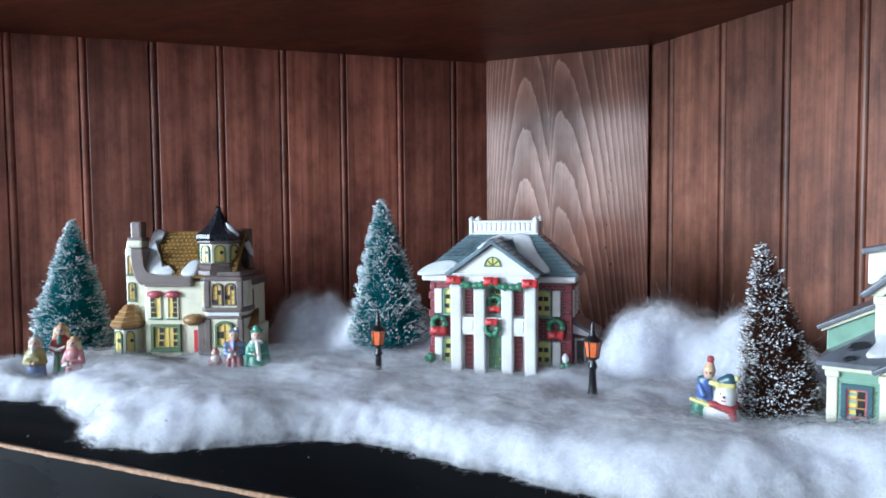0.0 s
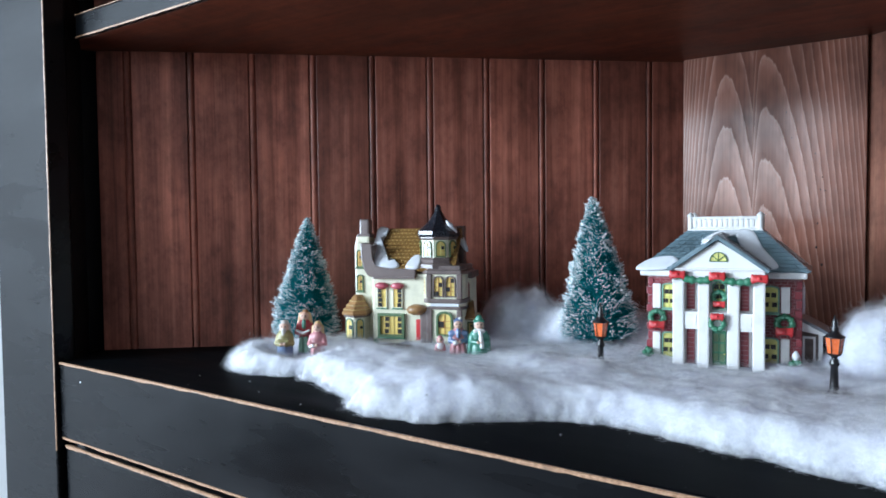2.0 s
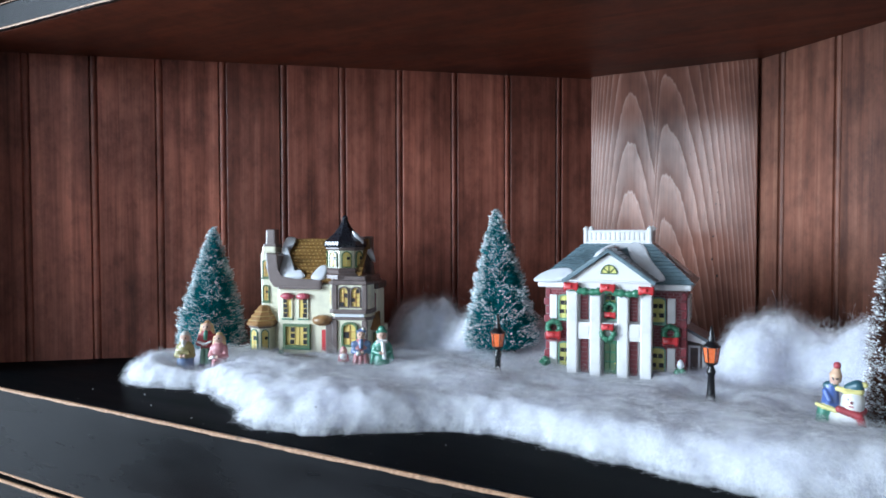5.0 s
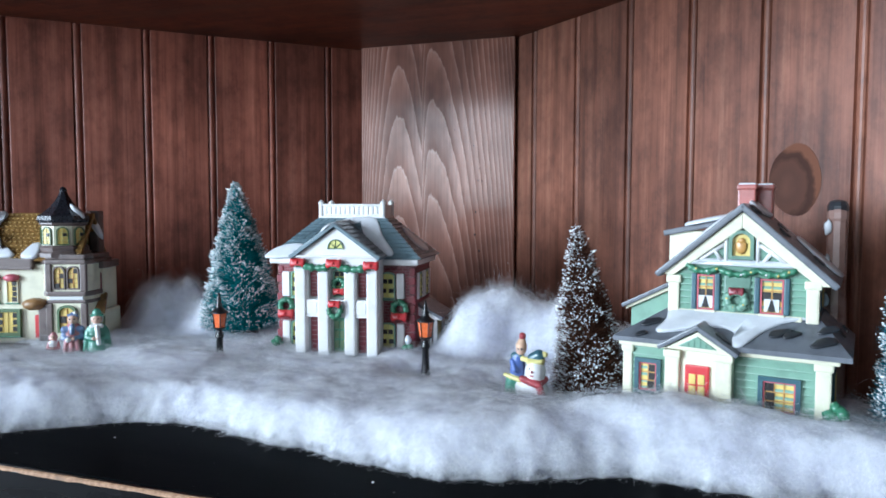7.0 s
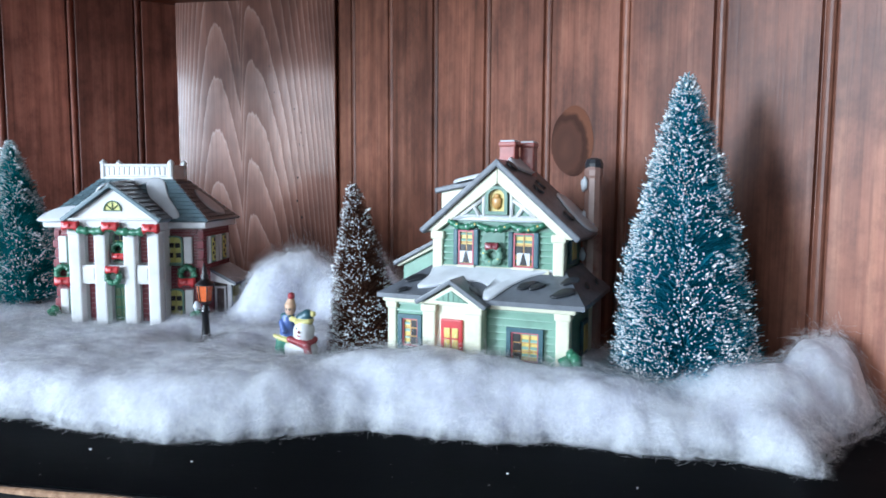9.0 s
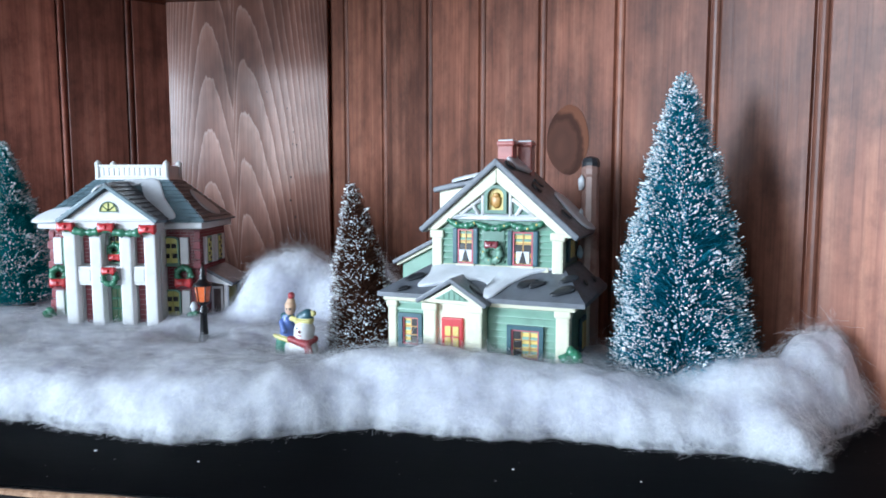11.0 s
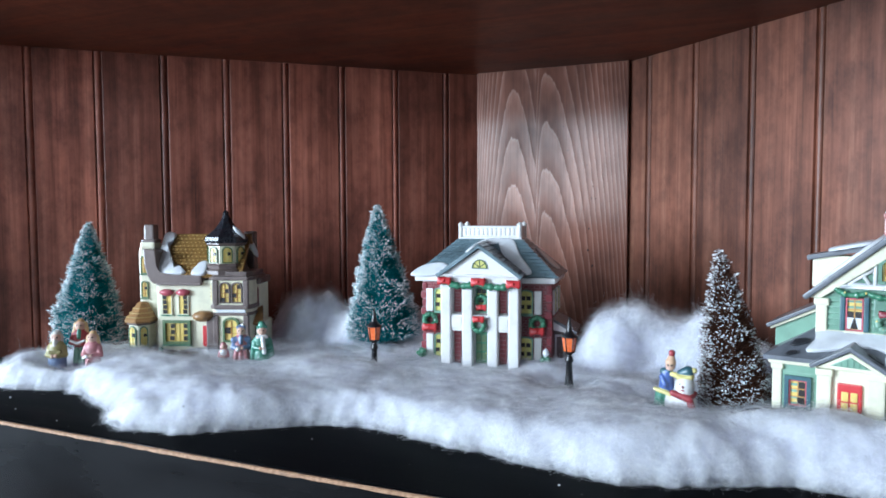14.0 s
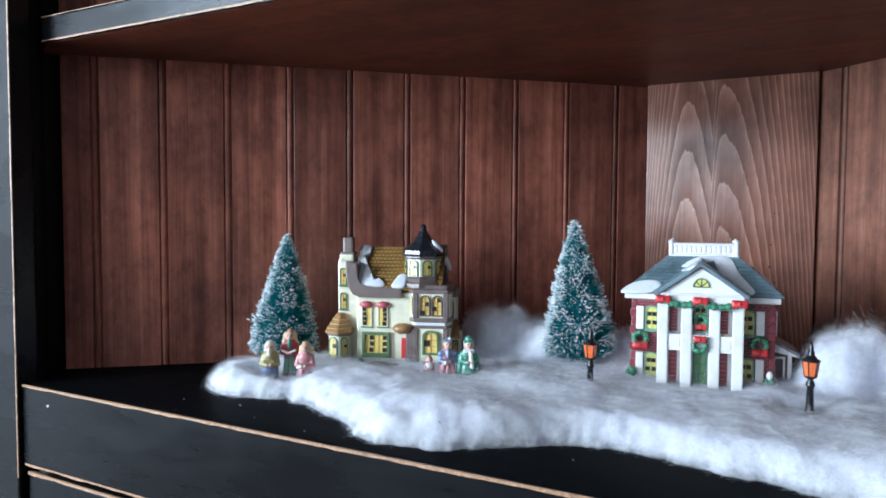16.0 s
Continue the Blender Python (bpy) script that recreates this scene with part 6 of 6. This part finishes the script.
    part("wing_cornice", box(0.068, 0.0885, 0.018, 0.054, 0.0910, 0.0985, 0.001), C_TAUPE, h)
    wr = part("right_lean_to", box(0.078, 0.0920, 0.012, 0.046, Z0, 0.050, 0.001), C_CREAM, h, "low cream lean-to")
    part("lean_to_roof", slab((0.076, 0.004, 0.0490), (0.0945, 0.004, 0.0490), (0.0885, 0.024, 0.0665), (0.076, 0.024, 0.0665), 0.003, 0.0008), C_AMBERD, wr)
    window(h, 0.0845, 0.0912, 0.0235, 0.0440, 0.012, C_OLIVE, C_YELLOW, 2, 3, 0.0, 0.0014, 0.0018, 9, 1, C_AMBER)
    w = window(h, 0.0772, 0.0845, 0.0680, 0.0885, 0.022, C_BRICK, C_AMBER, 2, 3, 0.004, 0.0012, 0.0016, 2, 0, C_DARK)
    rc = part("rear_chimney", box(0.064, 0.0745, 0.040, 0.052, 0.100, 0.1490, 0.0012), C_TAUPE, h, "brown rear chimney with snow")
    b2 = bmesh.new()
    add_tube(b2, [(0.0635 + 0.0022 * k, 0.0385, 0.149 - 0.0042 * k) for k in range(8)], [0.0006, 0.0028, 0.0036, 0.0031, 0.0040, 0.0034, 0.0028, 0.0006], 8)
    part("snow_patch", b2, C_SNOW, rc, smooth=True)
    bush(h, -0.016, -0.006, 0.016, 0.0055, False)
    return h


tower_house()


# ---- pottery figures, each one plain mesh ----
def fused(name, lumps, mats, cell=0.0006, melt=0.0009):
    """One moulded skin round many lumps (a, b, radius at a, radius at b, flatness in y, material)."""
    tips = [Vector(p) + Vector(d) * r * 1.2 for l in lumps for p, r in ((l[0], l[2]), (l[1], l[3])) for d in ((1, 1, 1), (-1, -1, -1))]
    lo = np.array([min(p[i] for p in tips) for i in range(3)]) - 0.002
    size = ((np.array([max(p[i] for p in tips) for i in range(3)]) + 0.002 - lo) / cell).astype(int) + 1
    G = np.stack(np.meshgrid(*[lo[i] + cell * np.arange(size[i]) for i in range(3)], indexing="ij"), -1)
    field, nearest, near_at = np.full(G.shape[:3], 1.0), np.full(G.shape[:3], 1.0), np.zeros(G.shape[:3], int)
    for p, q, ra, rb, flat, mat in lumps:
        p, q, k = np.array(p, float), np.array(q, float), np.array((1, 1 / flat, 1))
        d = (q - p) * k
        t = np.clip((((G - p) * k) @ d) / max(d @ d, 1e-12), 0, 1)
        dist = np.linalg.norm((G - p) * k - t[..., None] * d, axis=-1) - (ra + (rb - ra) * t)
        h = np.clip(0.5 + 0.5 * (field - dist) / melt, 0, 1)
        field = field * (1 - h) + dist * h - melt * h * (1 - h)
        near_at = np.where(dist < nearest, mat, near_at)
        nearest = np.minimum(nearest, dist)
    inside = field < 0
    total, count = np.zeros(tuple(size - 1) + (3,)), np.zeros(tuple(size - 1))
    cut = lambda arr, o: arr[o[0]:o[0] + size[0] - 1, o[1]:o[1] + size[1] - 1, o[2]:o[2] + size[2] - 1]
    corners = [(a, b, c) for a in (0, 1) for b in (0, 1) for c in (0, 1)]
    for o in corners:
        for axis in range(3):
            if o[axis]:
                continue
            e = tuple(c + (1 if i == axis else 0) for i, c in enumerate(o))
            fa, fb = cut(field, o), cut(field, e)
            hit = (fa < 0) != (fb < 0)
            t = np.where(hit, fa / np.where(hit, fa - fb, 1), 0)
            total += np.where(hit[..., None], cut(G, o) + t[..., None] * (cut(G, e) - cut(G, o)), 0)
            count += hit
    used = count > 0
    number = -np.ones(used.shape, int)
    number[used] = np.arange(used.sum())
    verts = total[used] / count[used][:, None]
    faces, paint = [], []
    for axis in range(3):
        u, v = (axis + 1) % 3, (axis + 2) % 3
        step = np.eye(3, dtype=int)
        far = np.roll(inside, -1, axis)
        for c in np.argwhere(inside != far):
            if c[axis] >= size[axis] - 1 or min(c[u], c[v]) < 1:
                continue
            ring = [tuple(c - step[u] * i - step[v] * j) for i, j in ((0, 0), (1, 0), (1, 1), (0, 1))]
            quad = [int(number[r]) for r in ring]
            faces.append(quad if inside[tuple(c)] else quad[::-1])
            paint.append(int(near_at[tuple(c)]))
    me = bpy.data.meshes.new(name)
    me.from_pydata([tuple(p) for p in verts], [], faces)
    for m in mats:
        me.materials.append(m)
    me.polygons.foreach_set("material_index", paint)
    me.polygons.foreach_set("use_smooth", [True] * len(faces))
    return new(name, me)


WHT, MUS, SKN, GRY, RED, HAI, ROS, GRN, VIO, BLU, SNO, LEM, TEA, CHA, SAG, ROY, PEA, BLO = range(18)
FM = [C_WHITE, C_MUSTARD, C_SKIN, C_GREYHAIR, F_RED, C_HAIR, F_ROSE, F_GREEN, C_PURPLE, F_BLUE, C_SNOW, C_LEMON, C_TEAL, C_CHAR, C_SAGE, F_ROYAL, ceramic("glazed_peach", (0.72, 0.46, 0.3), vary=0.2), ceramic("glazed_blond", (0.62, 0.42, 0.22), vary=0.35)]


def lump(x, y, z, r, mat, flat=1.0):
    return ((x, y, z), (x, y, z), r, r, flat, mat)


def limb(a, b, ra, rb, mat, flat=1.0):
    return (a, b, ra, rb, flat, mat)


def figure(name, label, at, yaw, scale, lumps, cell=0.0006):
    """Lumps are in millimetres about the figure's foot, its front towards -y."""
    mm = [(tuple(c * 0.001 for c in a), tuple(c * 0.001 for c in b), ra * 0.001, rb * 0.001, flat, mat) for a, b, ra, rb, flat, mat in lumps]
    ob = fused(name, mm, FM, cell)
    ob.matrix_world = pose(*at, 0, 0, yaw) @ Matrix.Scale(scale, 4)
    return tagged(ob, label, "figurine", "pottery figurines")


def body(coat, skirt, sleeve, face_z, hem=9.5, waist=6.5, bust=7.2):
    """Skirt, coat, shoulders, bent arms, neck and face."""
    z = face_z
    out = [limb((0, 0, 2), (0, 0, z * 0.45), hem, waist, skirt, 0.85), limb((0, 0, z * 0.45), (0, 0, z - 10), waist, bust, coat, 0.8), lump(0, -1, z, 4.6, SKN)]
    for s in (-1, 1):
        out += [limb((s * 6.2, 0, z - 9), (s * 8.2, -2, z - 17), 2.9, 2.8, sleeve), limb((s * 8.2, -2, z - 17), (s * 2.4, -7.5, z - 17.5), 2.7, 2.1, sleeve), lump(s * 1.6, -8.4, z - 17.3, 1.7, SKN)]
    return out + [lump(0, -5.4, z - 0.4, 1.0, SKN), lump(-1.8, -4.9, z + 0.9, 0.6, CHA), lump(1.8, -4.9, z + 0.9, 0.6, CHA)]


figure("singer_figurine", "pottery singer in mustard coat with white hair and beard", (-0.596, 0.460, 0.0075), 32, 1.0, body(MUS, BLU, MUS, 36, 9.0, 8.4, 8.2) + [limb((0, 1.6, 37), (0, 1.2, 39.5), 5.0, 4.4, GRY), limb((-4.4, 0.8, 38), (-4.8, 0.5, 32), 1.8, 1.6, GRY), limb((4.4, 0.8, 38), (4.8, 0.5, 32), 1.8, 1.6, GRY), limb((0, -4.4, 33), (0, -5.4, 29), 2.6, 1.4, GRY), limb((-5, -6, 22), (5, -6, 22), 1.8, 1.8, MUS), limb((-4, -4.5, 6), (-4, -5.5, 3), 3.2, 3.4, BLU), limb((4, -4.5, 6), (4, -5.5, 3), 3.2, 3.4, BLU)])
figure("singer_figurine", "pottery singer in red coat with long hair holding an open book", (-0.586, 0.480, 0.0095), 32, 1.0, body(RED, SAG, RED, 44, 8.2, 6.4, 7.6) + [limb((0, 1.6, 45.5), (0, 1.6, 48), 5.0, 3.6, HAI), limb((-4.6, 0.6, 46), (-6.4, 0.0, 36), 2.3, 2.2, BLO), limb((4.6, 0.6, 46), (6.4, 0.0, 36), 2.3, 2.2, BLO), limb((0, 3, 45), (0, 3.5, 36), 4.2, 4.6, BLO), limb((-0.6, -9.5, 27.6), (-6.6, -9.5, 30.0), 1.1, 1.2, WHT, 2.2), limb((0.6, -9.5, 27.6), (6.6, -9.5, 30.0), 1.1, 1.2, WHT, 2.2), limb((0, -5.2, 39), (0, -6.8, 33), 2.0, 1.7, GRN), limb((-2.6, -5.8, 20), (-3.4, -6.4, 8), 2.4, 2.6, SAG), limb((2.6, -5.8, 20), (3.4, -6.4, 8), 2.4, 2.6, SAG), lump(-4, -6, 4, 3.2, VIO), lump(4, -6, 4, 3.2, VIO)])
figure("singer_figurine", "pottery singer in rose coat with light brown hair", (-0.558, 0.471, 0.0075), 24, 1.0, body(ROS, ROS, ROS, 37, 9.4, 7.0, 7.2) + [limb((0, 1.5, 38.5), (0, 1.4, 40.5), 4.9, 3.8, BLO), limb((-4.4, 0.8, 38), (-5.6, 0.5, 29), 2.1, 1.8, BLO), limb((4.4, 0.8, 38), (5.6, 0.5, 29), 2.1, 1.8, BLO), limb((0, 3, 37), (0, 3.5, 30), 4.0, 4.0, BLO), limb((-6, -8, 18), (-2.0, -9, 19.5), 1.5, 1.5, WHT, 1.4), limb((-1.5, -7.4, 13), (-3, -8, 5), 2.2, 2.8, ROS), limb((-5, -6, 1.5), (2, -7, 1.5), 2.0, 2.0, VIO)])
figure("lady_figurine", "pottery lady in rose gown, blue shawl and blue bonnet", (-0.428, 0.541, 0.0140), 35, 0.96, body(ROS, ROS, BLU, 36, 10.6, 7.4, 7.6) + [limb((0, 1.5, 37.5), (0, 1.2, 39.5), 4.9, 4.0, BLU), limb((-3.6, -1.5, 40.6), (3.6, -1.5, 40.6), 1.5, 1.5, BLU), lump(2.4, -1, 43, 1.9, GRY), limb((-7.4, -2, 27), (7.4, -2, 27), 3.4, 3.4, BLU), limb((0, -4.6, 30), (0, -6.8, 24), 2.4, 1.6, BLU), limb((-4.5, -6.6, 16), (-6.0, -7.2, 3), 2.4, 3.0, ROS), limb((0, -7.0, 16), (0, -8.4, 3), 2.4, 3.0, ROS), limb((4.5, -6.6, 16), (6.0, -7.2, 3), 2.4, 3.0, ROS), lump(-3, -9.0, 18, 2.4, WHT)])
figure("gentleman_figurine", "pottery gentleman in long green coat, white scarf and green hat", (-0.407, 0.548, 0.0145), 35, 0.96, body(GRN, GRN, GRN, 36, 9.8, 7.4, 7.8) + [limb((-4.6, 0, 40.2), (4.6, 0, 40.2), 1.5, 1.5, GRN, 2.4), limb((0, 0.5, 40.5), (0, 0.5, 42.6), 4.2, 3.9, GRN), limb((-4.0, 0.5, 37.5), (-4.0, -0.5, 34), 1.6, 1.4, GRY), limb((4.0, 0.5, 37.5), (4.0, -0.5, 34), 1.6, 1.4, GRY), limb((-4.4, -3.5, 30), (4.4, -3.5, 30), 2.0, 2.0, WHT), limb((1, -6.6, 29), (2.6, -8.4, 14), 1.8, 2.2, WHT), limb((-8, 0, 24), (-10, 0, 6), 3.0, 3.4, GRN), limb((8, 0, 24), (10, 0, 6), 3.0, 3.4, GRN)])
figure("child_figurine", "small pale pottery child in a rose bonnet", (-0.447, 0.536, 0.0125), 35, 0.56, body(WHT, WHT, ROS, 34, 9.5, 7.0, 7.4) + [limb((0, 1.6, 35.5), (0, 1.4, 38.5), 5.6, 4.6, ROS), limb((-5, 0, 36), (-4, -2, 30), 2.0, 1.8, ROS), limb((5, 0, 36), (4, -2, 30), 2.0, 1.8, ROS)], 0.0009)

figure("snowman_figurine", "pottery snowman with red scarf and a helper in blue", (0.000, 0.533, 0.0150), -4, 0.95, [
    limb((1, 0, 8), (7, 0, 8), 9.6, 9.6, WHT, 0.9), limb((6, -1, 16), (7, -1, 23), 7.4, 7.8, WHT),
    limb((2.5, -2, 29.6), (12.0, -1, 30.2), 2.3, 2.3, LEM, 2.0), limb((4.5, -0.5, 32), (9.5, -0.5, 34.2), 3.8, 4.6, TEA), lump(14.2, -1, 35.5, 2.3, LEM),
    limb((-1.5, -7.2, 17.0), (11.5, -7.6, 13.4), 2.5, 2.7, RED), limb((12.0, -7.4, 13.0), (15.0, -8.0, 1.5), 2.5, 2.7, RED), limb((11.5, -5, 14), (14, 2, 16), 2.6, 2.4, RED),
    lump(4.4, -7.9, 25.0, 0.45, CHA), lump(8.4, -7.9, 25.0, 0.45, CHA), limb((6.4, -8.2, 23.2), (6.2, -10.0, 22.9), 0.9, 0.7, ROS), limb((4.8, -8.3, 20.2), (7.4, -8.3, 20.0), 0.4, 0.4, RED),
    limb((-8, 3, 20), (-7.4, 3, 31), 6.0, 4.8, ROY), limb((-10.5, 2, 32), (-5.5, 1, 33), 2.8, 2.6, TEA), limb((-4.4, 1, 31.0), (3.4, -3, 30.0), 2.1, 2.0, LEM), limb((-11, -0.5, 28), (-8, -3.6, 22), 2.4, 2.2, ROY),
    limb((-16.5, -1, 17.6), (-3, -4, 14.6), 1.5, 1.8, LEM, 1.3), limb((-12.5, 2, 4), (-11.5, 2, 13), 5.6, 5.2, GRN),
    lump(-4.6, 0.5, 37.6, 4.0, SKN), limb((-4.4, 0.5, 41), (-4.2, 0.8, 43.4), 4.4, 3.2, PEA), lump(-3.6, 0.5, 48.0, 2.7, RED), lump(-5.8, -3.2, 38.4, 0.55, CHA), lump(-3.2, -3.3, 38.4, 0.55, CHA)])
